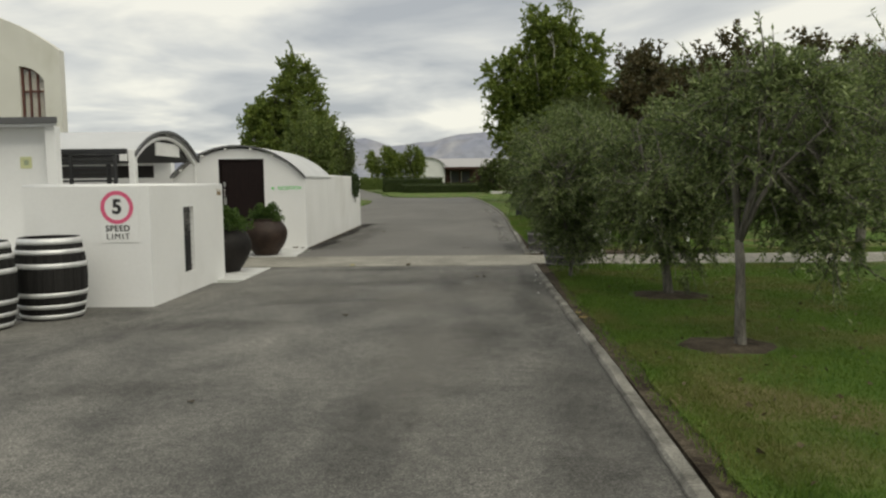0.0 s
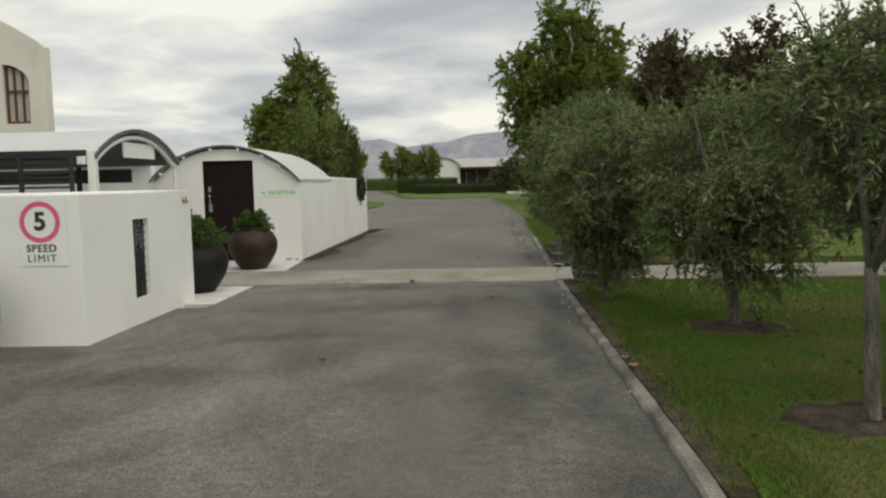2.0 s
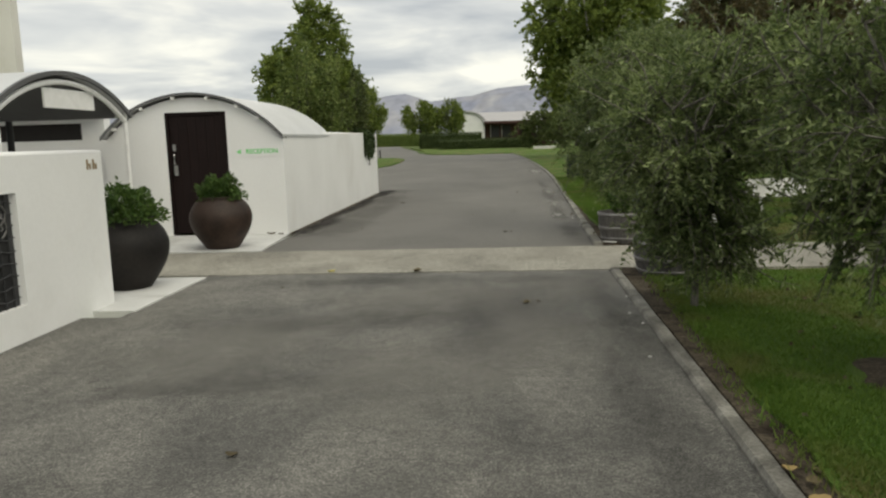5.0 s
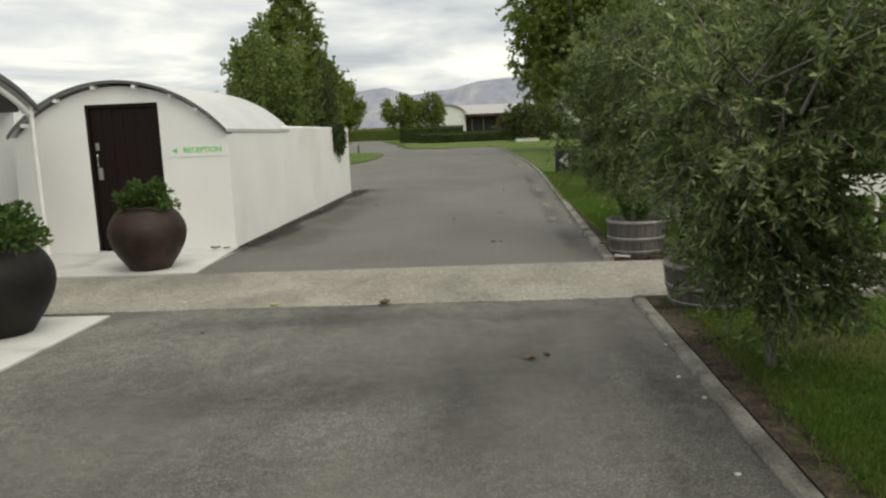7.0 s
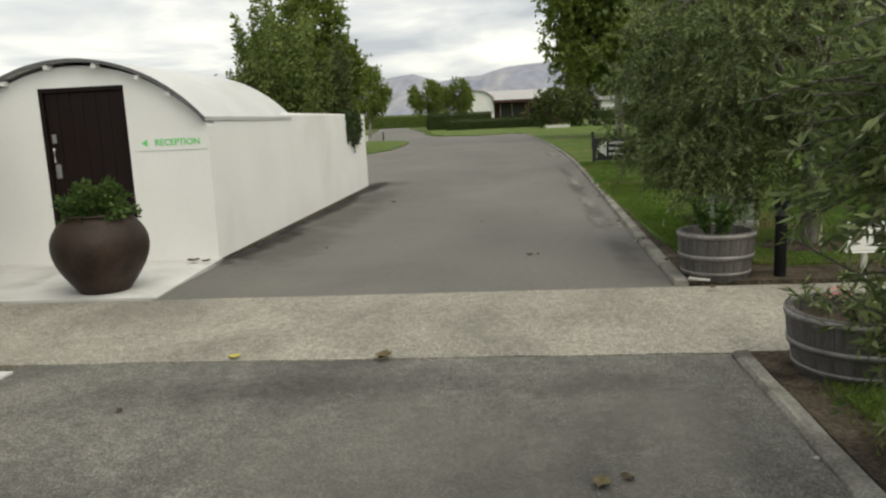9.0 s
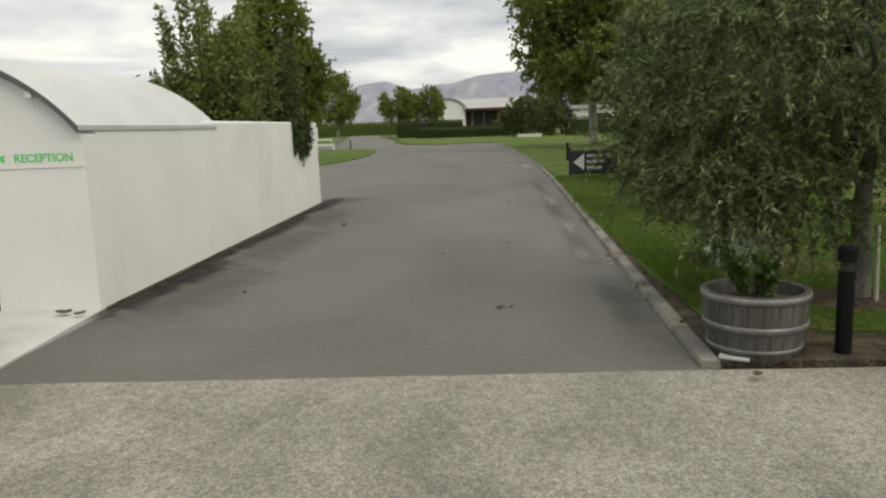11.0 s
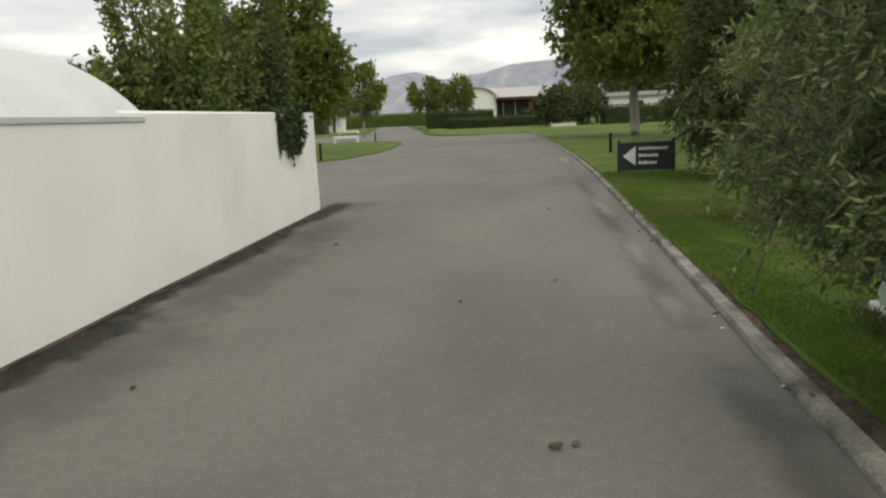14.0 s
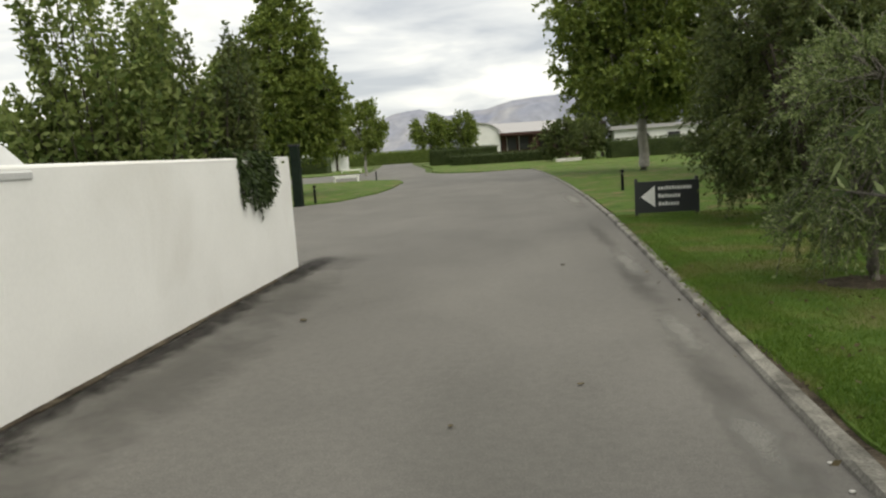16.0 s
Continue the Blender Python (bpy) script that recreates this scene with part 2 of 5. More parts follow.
FARGRASS = surface("far_grass", (0.05, 0.085, 0.02), (0.09, 0.12, 0.034), 0.06, 0.95, 0.3, 1.5, 0.3, stain=(0.12, 0.115, 0.05), stain_scale=0.03, spec=0.1)
BLADE = leaf_surface("grass_blade", (0.050, 0.112, 0.015), (0.158, 0.235, 0.045), (0.14, 0.23, 0.03), 0.32, dry=(0.19, 0.155, 0.070))
BARK = surface("olive_bark", (0.085, 0.077, 0.064), (0.185, 0.172, 0.146), 9, 0.95, 0.9, 40, 0.3, stretch=(2, 2, 0.5), relief=0.02)
PALEBARK = surface("pale_bark", (0.20, 0.19, 0.165), (0.32, 0.305, 0.27), 4, 0.95, 0.7, 22, 0.25, relief=0.02)
DARKBARK = surface("dark_bark", (0.045, 0.036, 0.028), (0.09, 0.075, 0.06), 6, 0.95, 0.8, 30, 0.3, relief=0.02)
OLIVE = leaf_surface("olive_leaf", (0.026, 0.047, 0.013), (0.365, 0.425, 0.190), (0.18, 0.25, 0.075), 0.30, gloss=0.35)
OAK = leaf_surface("green_leaf", (0.050, 0.088, 0.020), (0.255, 0.305, 0.076), (0.24, 0.30, 0.055), 0.34)
DARKLEAF = leaf_surface("dark_leaf", (0.032, 0.054, 0.016), (0.150, 0.176, 0.062), (0.13, 0.155, 0.045), 0.28)
RUSTLEAF = leaf_surface("russet_leaf", (0.040, 0.044, 0.018), (0.15, 0.118, 0.058), (0.10, 0.08, 0.03), 0.25)
SHRUBLEAF = leaf_surface("shrub_leaf", (0.044, 0.078, 0.018), (0.275, 0.320, 0.110), (0.22, 0.28, 0.07), 0.34)
VINELEAF = leaf_surface("vine_leaf", (0.016, 0.030, 0.009), (0.055, 0.082, 0.024), (0.05, 0.08, 0.02), 0.2)
POTLEAF = leaf_surface("pot_plant_leaf", (0.026, 0.058, 0.014), (0.105, 0.165, 0.042), (0.10, 0.16, 0.03), 0.25)
HEDGE = leaf_surface("hedge_leaf", (0.024, 0.040, 0.012), (0.075, 0.100, 0.030), (0.06, 0.09, 0.02), 0.2)
DEADLEAF = surface("dead_leaf", (0.06, 0.045, 0.022), (0.12, 0.095, 0.045), 20, 0.85, 0.2, 60, 0.2, per_object=0.4)
YELLOWLEAF = plain("yellow_leaf", (0.42, 0.36, 0.06), 0.7)
SIGNWHITE = plain("sign_white", (0.72, 0.715, 0.70), 0.7)
SIGNPINK = plain("sign_faded_red", (0.62, 0.10, 0.20), 0.5)
SIGNBLACK = plain("sign_black", (0.022, 0.022, 0.023), 0.5)
SIGNGREEN = plain("sign_green", (0.13, 0.55, 0.16), 0.5)
SIGNDARK = plain("sign_dark_panel", (0.022, 0.025, 0.027), 0.55)
BRONZE = plain("bronze_number", (0.28, 0.20, 0.11), 0.5, 0.3)
FRAMEWOOD = plain("red_brown_frame", (0.10, 0.036, 0.026), 0.55)
CURTAIN = plain("pale_curtain", (0.50, 0.46, 0.40), 0.9)
GUARD = surface("pale_green_paint", (0.30, 0.37, 0.29), (0.38, 0.45, 0.36), 3, 0.55, 0.06, 60, 0.06, stain=(0.24, 0.29, 0.23), stain_scale=2.4, relief=0.002)
STONE = surface("pale_stone", (0.42, 0.41, 0.38), (0.60, 0.59, 0.56), 7, 0.9, 0.6, 30, 0.2)
# Pale blue-grey hill colour has the haze of distance mixed in.
HILL = surface("haze_tinted_hill", (0.235, 0.25, 0.31), (0.30, 0.31, 0.355), 0.006, 0.95, 0.0, 0.03, 0.14, stain=(0.36, 0.355, 0.37), stain_scale=0.004, spec=0.0)
RUST = plain("rust_red_fascia", (0.055, 0.024, 0.019), 0.8)
VINE = leaf_surface("bright_vine_leaf", (0.06, 0.10, 0.02), (0.20, 0.25, 0.07), (0.18, 0.24, 0.05), 0.3)
DARKGREEN = surface("dark_green_paint", (0.008, 0.014, 0.010), (0.014, 0.022, 0.016), 5, 0.9, 0.1, 30, 0.2, spec=0.1)
FARROOF = plain("far_grey_roof", (0.36, 0.35, 0.355), 0.6)
# Near-black panel colour that paints in the darkness of unlit rooms.
SHADEROOM = plain("painted_dark_interior", (0.03, 0.026, 0.024), 0.8)
PINKFLOWER = plain("pink_flower", (0.55, 0.22, 0.20), 0.7)


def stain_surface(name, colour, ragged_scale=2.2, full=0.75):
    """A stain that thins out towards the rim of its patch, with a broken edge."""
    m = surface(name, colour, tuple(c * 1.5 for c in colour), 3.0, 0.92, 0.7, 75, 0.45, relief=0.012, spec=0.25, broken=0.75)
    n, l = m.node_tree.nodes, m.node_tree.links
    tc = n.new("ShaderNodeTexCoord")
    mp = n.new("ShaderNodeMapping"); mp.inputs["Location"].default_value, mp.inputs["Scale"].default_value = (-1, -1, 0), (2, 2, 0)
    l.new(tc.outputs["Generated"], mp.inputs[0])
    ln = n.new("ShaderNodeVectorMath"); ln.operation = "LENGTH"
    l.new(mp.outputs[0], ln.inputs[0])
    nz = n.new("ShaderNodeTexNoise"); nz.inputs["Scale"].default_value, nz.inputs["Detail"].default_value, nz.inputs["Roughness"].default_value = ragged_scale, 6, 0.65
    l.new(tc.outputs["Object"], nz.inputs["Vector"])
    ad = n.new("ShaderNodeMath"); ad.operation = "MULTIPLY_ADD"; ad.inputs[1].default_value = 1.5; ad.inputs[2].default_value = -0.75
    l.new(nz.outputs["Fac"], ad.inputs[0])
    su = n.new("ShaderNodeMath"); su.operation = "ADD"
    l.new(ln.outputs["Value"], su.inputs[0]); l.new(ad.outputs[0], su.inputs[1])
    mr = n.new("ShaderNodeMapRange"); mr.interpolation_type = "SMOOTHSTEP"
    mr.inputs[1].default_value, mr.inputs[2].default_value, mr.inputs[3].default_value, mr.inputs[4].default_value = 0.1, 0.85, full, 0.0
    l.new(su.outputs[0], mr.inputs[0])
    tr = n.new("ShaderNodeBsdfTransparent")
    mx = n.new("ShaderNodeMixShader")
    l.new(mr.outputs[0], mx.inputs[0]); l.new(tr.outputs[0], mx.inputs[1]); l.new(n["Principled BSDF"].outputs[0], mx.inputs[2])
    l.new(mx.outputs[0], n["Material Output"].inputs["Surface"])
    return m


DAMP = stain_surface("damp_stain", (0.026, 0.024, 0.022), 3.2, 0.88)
SEEP = stain_surface("seep_stain", (0.045, 0.043, 0.040), 2.4, 0.24)
FAINT = stain_surface("faint_stain", (0.055, 0.054, 0.051), 1.6, 0.24)
PALE = stain_surface("pale_wear", (0.20, 0.195, 0.18), 2.6, 0.75)
GLASS = bpy.data.materials.new("window_glass")
GLASS.use_nodes = True
gb = GLASS.node_tree.nodes["Principled BSDF"]
gb.inputs["Base Color"].default_value, gb.inputs["Roughness"].default_value = (0.9, 0.92, 0.92, 1), 0.03
gb.inputs["Transmission Weight"].default_value, gb.inputs["IOR"].default_value = 1.0, 1.45


# ---- mesh helpers ----
def mesh_of(bm, name):
    me = bpy.data.meshes.new(name)
    bm.to_mesh(me)
    bm.free()
    return me


def thing(name, at, label, category, group="", kind="", turn=0.0):
    ob = new(name)
    ob.empty_display_size = 0.2
    ob.matrix_basis = pose(*at, 0, 0, turn)
    return tagged(ob, label, category, group, kind)


def part(name, shape, material, parent, label="", smooth=False):
    """Links a bmesh or a mesh as one object under a thing or a part."""
    me = shape if isinstance(shape, bpy.types.Mesh) else mesh_of(shape, name)
    if not me.materials:
        me.materials.append(material)
    if smooth:
        me.shade_smooth()
    ob = new(name, me)
    ob.parent = parent
    if label:
        ob["label"] = label
    return ob


def solo(name, shape, material, label="", category="", kind="", smooth=False, group=""):
    ob = part(name, shape, material, None, "", smooth)
    return tagged(ob, label, category, group, kind)


def box(x0, x1, y0, y1, z0, z1, bevel=0.0, bm=None, segments=2):
    own = bm is None
    bm = bm or bmesh.new()
    r = bmesh.ops.create_cube(bm, size=1.0)
    for v in r["verts"]:
        v.co = ((x0 + x1) / 2 + v.co.x * (x1 - x0), (y0 + y1) / 2 + v.co.y * (y1 - y0), (z0 + z1) / 2 + v.co.z * (z1 - z0))
    if bevel and own:
        bmesh.ops.bevel(bm, geom=list(bm.edges), offset=bevel, segments=segments, affect="EDGES", profile=0.5)
    return bm


def prism(outline, z0, z1, bm=None):
    """An outline in x and y between two heights."""
    bm = bm or bmesh.new()
    low = [bm.verts.new((x, y, z0)) for x, y in outline]
    high = [bm.verts.new((x, y, z1)) for x, y in outline]
    k = len(outline)
    bm.faces.new(high), bm.faces.new(low[::-1])
    for i in range(k):
        j = (i + 1) % k
        bm.faces.new((low[i], low[j], high[j], high[i]))
    bmesh.ops.recalc_face_normals(bm, faces=bm.faces)
    return bm


def slab_xz(outline, y0, y1, bm=None):
    """An outline in x and z between two depths."""
    bm = bm or bmesh.new()
    a = [bm.verts.new((x, y0, z)) for x, z in outline]
    b = [bm.verts.new((x, y1, z)) for x, z in outline]
    k = len(outline)
    faces = [bm.faces.new(a), bm.faces.new(b[::-1])]
    for i in range(k):
        j = (i + 1) % k
        faces.append(bm.faces.new((a[i], b[i], b[j], a[j])))
    bmesh.ops.recalc_face_normals(bm, faces=faces)
    return bm


def lathe(profile, seg=32, bm=None, at=(0, 0, 0), close=False):
    bm = bm or bmesh.new()
    rings = []
    for r, z in profile:
        rings.append([bm.verts.new((at[0] + r * math.cos(2 * math.pi * i / seg), at[1] + r * math.sin(2 * math.pi * i / seg), at[2] + z)) for i in range(seg)])
    for a, b in zip(rings, rings[1:]):
        for i in range(seg):
            j = (i + 1) % seg
            bm.faces.new((a[i], a[j], b[j], b[i]))
    if close:
        bm.faces.new(rings[0][::-1]), bm.faces.new(rings[-1])
    return bm


def tube(points, radii, seg=8, bm=None, cap=True):
    bm = bm or bmesh.new()
    pts = [Vector(p) for p in points]
    rings = []
    for i, p in enumerate(pts):
        d = (pts[min(i + 1, len(pts) - 1)] - pts[max(i - 1, 0)]).normalized()
        side = d.cross(Vector((0, 0, 1)))
        side = side.normalized() if side.length > 0.05 else Vector((1, 0, 0))
        up = side.cross(d).normalized()
        r = radii[i] if isinstance(radii, (list, tuple)) else radii
        rings.append([bm.verts.new(p + r * (math.cos(2 * math.pi * k / seg) * side + math.sin(2 * math.pi * k / seg) * up)) for k in range(seg)])
    for a, b in zip(rings, rings[1:]):
        for k in range(seg):
            j = (k + 1) % seg
            bm.faces.new((a[k], a[j], b[j], b[k]))
    if cap:
        bm.faces.new(rings[0][::-1]), bm.faces.new(rings[-1])
    return bm


def quads_mesh(name, verts, size=4):
    """A mesh of loose faces: size vertices a face, in order."""
    me = bpy.data.meshes.new(name)
    k = len(verts)
    me.vertices.add(k); me.loops.add(k); me.polygons.add(k // size)
    me.vertices.foreach_set("co", np.ascontiguousarray(verts, dtype=np.float32).ravel())
    me.loops.foreach_set("vertex_index", np.arange(k, dtype=np.int32))
    me.polygons.foreach_set("loop_start", np.arange(0, k, size, dtype=np.int32))
    me.update(calc_edges=True)
    me.validate()
    return me


def leaves_mesh(name, p, d, length, width, rng):
    """Folded pointed leaves at p, along d."""
    k = len(p)
    d = d / np.linalg.norm(d, axis=1, keepdims=True)
    r = rng.normal(size=(k, 3))
    s = np.cross(d, r); s /= np.linalg.norm(s, axis=1, keepdims=True) + 1e-9
    nn = np.cross(d, s)
    ln = (length * rng.uniform(0.65, 1.25, k))[:, None]
    wd = (width * rng.uniform(0.7, 1.2, k))[:, None]
    v = np.empty((k, 4, 3))
    v[:, 0] = p
    v[:, 1] = p + d * ln * 0.45 + s * wd * 0.5 + nn * wd * 0.18
    v[:, 2] = p + d * ln
    v[:, 3] = p + d * ln * 0.45 - s * wd * 0.5 + nn * wd * 0.18
    return quads_mesh(name, v.reshape(-1, 3))


def tree(name, at, label, height, trunk_top, trunk_r, centre, radii, clumps, twigs, per_twig, leaf, bark, leaves,
         seed, twig_len=0.3, droop=0.35, limbs=7, lean=(0, 0), fill=0.45, twig_r=0.006, show_twigs=True, category="tree", group="", stems=1, lobes=5, upright=0.0, taper=0.0, open_gaps=-0.18, masses=(), whips=0, whip_len=0.7, whip_up=0.7):
    """A tree: tapered trunk and limbs in one part, a crown of separate leaves on twigs in the other."""
    rng = np.random.default_rng(seed)
    ob = thing(name, at, label, category, group, turn=0.0)
    c, rad = np.array(centre, float), np.array(radii, float)
    # uneven crown: one or more masses, each with lobes that stick out of it
    parts_of = [(np.array(q[:3], float), np.array(q[3:], float)) for q in masses] or [(c, rad)]
    shares = np.array([float(np.prod(r)) ** 0.72 for _, r in parts_of])
    shares = np.maximum(1, (clumps * shares / shares.sum()).astype(int))
    centres, out = np.empty((0, 3)), np.empty((0, 3))
    for (mc, mr), count in zip(parts_of, shares):
        ld = rng.normal(size=(lobes, 3)); ld /= np.linalg.norm(ld, axis=1, keepdims=True)
        got, got_out = np.empty((0, 3)), np.empty((0, 3))
        while len(got) < count:
            u = rng.normal(size=(count * 3, 3)); u /= np.linalg.norm(u, axis=1, keepdims=True)
            reach = 0.74 + 0.30 * np.max(np.clip(u @ ld.T, 0, 1) ** 4, axis=1) + rng.normal(0, 0.05, len(u))
            rr = (fill + (1 - fill) * rng.uniform(0, 1, len(u)) ** 0.6) * reach
            q = mc + u * rr[:, None] * mr
            if taper:
                q[:, :2] = mc[:2] + (q[:, :2] - mc[:2]) * (1 - taper * np.clip((q[:, 2] - mc[2]) / mr[2], -0.6, 1))[:, None]
            gap = np.array([noise.noise(Vector(w) * (1.5 / max(mr.mean(), 0.5)) + Vector((seed, 0, 0))) for w in q])
            ok = (q[:, 2] > 0.12) & (gap > open_gaps)
            got, got_out = np.vstack((got, q[ok])), np.vstack((got_out, u[ok]))
        centres, out = np.vstack((centres, got[:count])), np.vstack((out, got_out[:count]))
    clumps = len(centres)
    # trunk and limbs
    bm = bmesh.new()
    tops = []
    for s in range(stems):
        a = 2 * math.pi * s / max(stems, 1) + seed
        spread = 0.0 if stems == 1 else 0.18 * rad[0]
        top = Vector((lean[0] + spread * math.cos(a), lean[1] + spread * math.sin(a), trunk_top))
        foot = Vector((0.25 * spread * math.cos(a), 0.25 * spread * math.sin(a), -0.05))
        w = trunk_r * 0.12
        pts = [foot] + [foot.lerp(top, f) + Vector((rng.normal(0, w), rng.normal(0, w), 0)) for f in (0.08, 0.3, 0.55, 0.8)] + [top]
        tube(pts, [trunk_r * 1.45, trunk_r * 1.12, trunk_r, trunk_r * 0.95, trunk_r * 0.9, trunk_r * 0.75], 10, bm)
        tops.append(top)
    mids = []
    for i in range(limbs):
        a = 2 * math.pi * (i + rng.uniform(-0.3, 0.3)) / limbs
        top = tops[i % len(tops)]
        e = rng.uniform(-0.1, 0.95)
        end = Vector(c) + Vector((math.cos(a) * math.cos(e) * rad[0] * 0.62, math.sin(a) * math.cos(e) * rad[1] * 0.62, math.sin(e) * rad[2] * 0.62))
        bend = top.lerp(end, 0.5) + Vector((rng.normal(0, 0.07), rng.normal(0, 0.07), 0.12)) * rad[0]
        pts = [top - Vector((0, 0, trunk_r)), top.lerp(bend, 0.5) + Vector((0, 0, 0.03 * rad[2])), bend, bend.lerp(end, 0.55), end]
        tube(pts, [trunk_r * 0.55, trunk_r * 0.45, trunk_r * 0.34, trunk_r * 0.24, trunk_r * 0.12], 6, bm)
        mids += [bend, bend.lerp(end, 0.55), end]
    mid_a = np.array([tuple(v) for v in mids])
    for q in centres[:: max(1, clumps // 130)]:
        near = mids[int(np.argmin(np.linalg.norm(mid_a - q, axis=1)))]
        e = Vector(q)
        tube([near, near.lerp(e, 0.5) + Vector((0, 0, 0.06 * rad[2])), e], [trunk_r * 0.12, trunk_r * 0.085, trunk_r * 0.04], 4, bm, cap=False)
    # twigs
    n = clumps * twigs
    start = np.repeat(centres, twigs, axis=0)
    dirs = np.repeat(out, twigs, axis=0) * 0.8 + rng.normal(size=(n, 3)) * 0.62
    dirs[:, 2] += upright * rng.uniform(0, 1, n)
    dirs /= np.linalg.norm(dirs, axis=1, keepdims=True)
    lens = twig_len * rng.uniform(0.5, 1.3, n)
    fall = droop * rng.uniform(0.2, 1.2, n)
    if show_twigs:
        for i in range(0, n, max(1, n // 600)):
            p0 = Vector(start[i])
            steps = [p0 + Vector(dirs[i]) * float(lens[i]) * f - Vector((0, 0, 1)) * float(fall[i] * lens[i]) * f * f for f in (0, 0.5, 1.0)]
            tube(steps, [twig_r, twig_r * 0.8, twig_r * 0.4], 3, bm, cap=False)
    wp, wd = [], []
    for i in rng.choice(clumps, min(whips, clumps), replace=False):
        base, o = centres[i], out[i]
        dv = o * 0.8 + rng.normal(0, 0.25, 3) + np.array((0, 0, whip_up * rng.uniform(0.3, 1.2)))
        dv /= np.linalg.norm(dv)
        ll = whip_len * rng.uniform(0.6, 1.25)
        bow = rng.normal(0, 0.09, 3) * ll
        line = [base + dv * ll * f + bow * math.sin(math.pi * f) for f in (-0.35, 0.0, 0.35, 0.7, 1.0)]
        tube(line, [twig_r * 1.5, twig_r * 1.2, twig_r, twig_r * 0.7, twig_r * 0.35], 4, bm, cap=False)
        for f in np.linspace(0.1, 1.0, int(22 * ll / 0.5)):
            wp.append(base + dv * ll * f + bow * math.sin(math.pi * f)); wd.append(dv * 0.9 + rng.normal(0, 0.55, 3))
    bm_mesh = mesh_of(bm, "trunk")
    part("trunk", bm_mesh, bark, ob, "", True)
    # leaves along the twigs
    f = rng.uniform(0.05, 1.0, (n, per_twig))
    p = start[:, None] + dirs[:, None] * (lens[:, None] * f)[..., None]
    p[..., 2] -= (fall * lens)[:, None] * f * f
    d = dirs[:, None] * 0.7 + rng.normal(size=(n, per_twig, 3)) * 0.6
    d[..., 2] -= (fall[:, None] * 0.5)
    p, d = p.reshape(-1, 3), d.reshape(-1, 3)
    if wp:
        p, d = np.vstack((p, np.array(wp))), np.vstack((d, np.array(wd)))
    keep = p[:, 2] > 0.03
    part("crown", leaves_mesh("crown", p[keep], d[keep], leaf[0], leaf[1], rng), leaves, ob)
    return ob


def bush_leaves(name, points, out, leaf, rng, spread=0.6):
    d = out + rng.normal(size=points.shape) * spread
    return leaves_mesh(name, points, d, leaf[0], leaf[1], rng)


def lettering(name, words, size, m, material, parent, align="CENTER", bold=0.0, spacing=1.0):
    """Words in the built-in font, turned into a thin mesh, standing in the x-z plane of m."""
    cu = bpy.data.curves.new(name, "FONT")
    cu.body, cu.size, cu.extrude, cu.align_x, cu.align_y, cu.offset = words, size, 0.002, align, "CENTER", bold
    cu.space_character = spacing
    tmp = bpy.data.objects.new(name, cu)
    me = bpy.data.meshes.new_from_object(tmp)
    bpy.data.objects.remove(tmp)
    me.transform(m)
    me.materials.clear()
    return part(name, me, material, parent)


# ---- ground ----
KERB_LINE = ((-14.0, 0.52), (2.4, 0.90), (5.0, 0.985), (9.0, 1.05), (12.0, 1.11), (13.8, 1.17), (17.5, 1.30), (20.8, 1.43), (25.3, 1.59), (30.0, 1.75), (36.5, 1.86), (45.0, 1.86), (55.0, 1.70), (64.0, 1.45), (75.0, 0.9))


def kerb_x(y):
    return float(np.interp(y, [a for a, _ in KERB_LINE], [b for _, b in KERB_LINE]))


def ragged(points, amount, seed, step=0.25):
    """An outline with its sides broken up unevenly."""
    out = []
    for (x0, y0), (x1, y1) in zip(points, points[1:] + points[:1]):
        k = max(1, int(math.hypot(x1 - x0, y1 - y0) / step)) if amount else 1
        k = min(k, 260)
        for i in range(k):
            x, y = x0 + (x1 - x0) * i / k, y0 + (y1 - y0) * i / k
            out.append((x + amount * noise.noise(Vector((x * 2.1, y * 2.1, seed))), y + amount * noise.noise(Vector((x * 2.1, y * 2.1, seed + 9)))))
    return out


bm = bmesh.new()
bmesh.ops.create_circle(bm, cap_ends=True, radius=4500, segments=64)
bmesh.ops.translate(bm, verts=bm.verts, vec=(0, 0, -0.06))
solo("ground", bm, FARGRASS, "wide flat green farmland reaching the hills", "ground", "structure")

near_road = [(-16, -14)] + [(kerb_x(y) + 0.06, y) for y in (-14, 0, 6, 12, 12.9)] + [(-3.4, 12.9), (-3.4, 10), (-12, 10), (-16, 8)]
solo("road", prism(near_road, -0.3, 0.0), ASPHALT, "worn coarse grey asphalt driveway with dark patches", "road", "structure")
far_road = [(-3.4, 12.904)] + [(kerb_x(y) + 0.06, y) for y in (12.904, 17, 22, 30, 40, 50, 60, 68, 73)] + [(0.0, 74.5), (-3.0, 72.5), (-6.5, 76), (-8.6, 84), (-10.5, 100), (-19, 152), (-40, 300), (-50, 300), (-25, 152), (-17, 100), (-22, 92), (-60, 92), (-60, 70), (-30, 69), (-30, 27), (-3.4, 25.0)]
solo("road", prism(far_road, -0.3, 0.0), SMOOTHASPHALT, "smooth grey-brown asphalt driveway with grimy edges", "road", "structure")

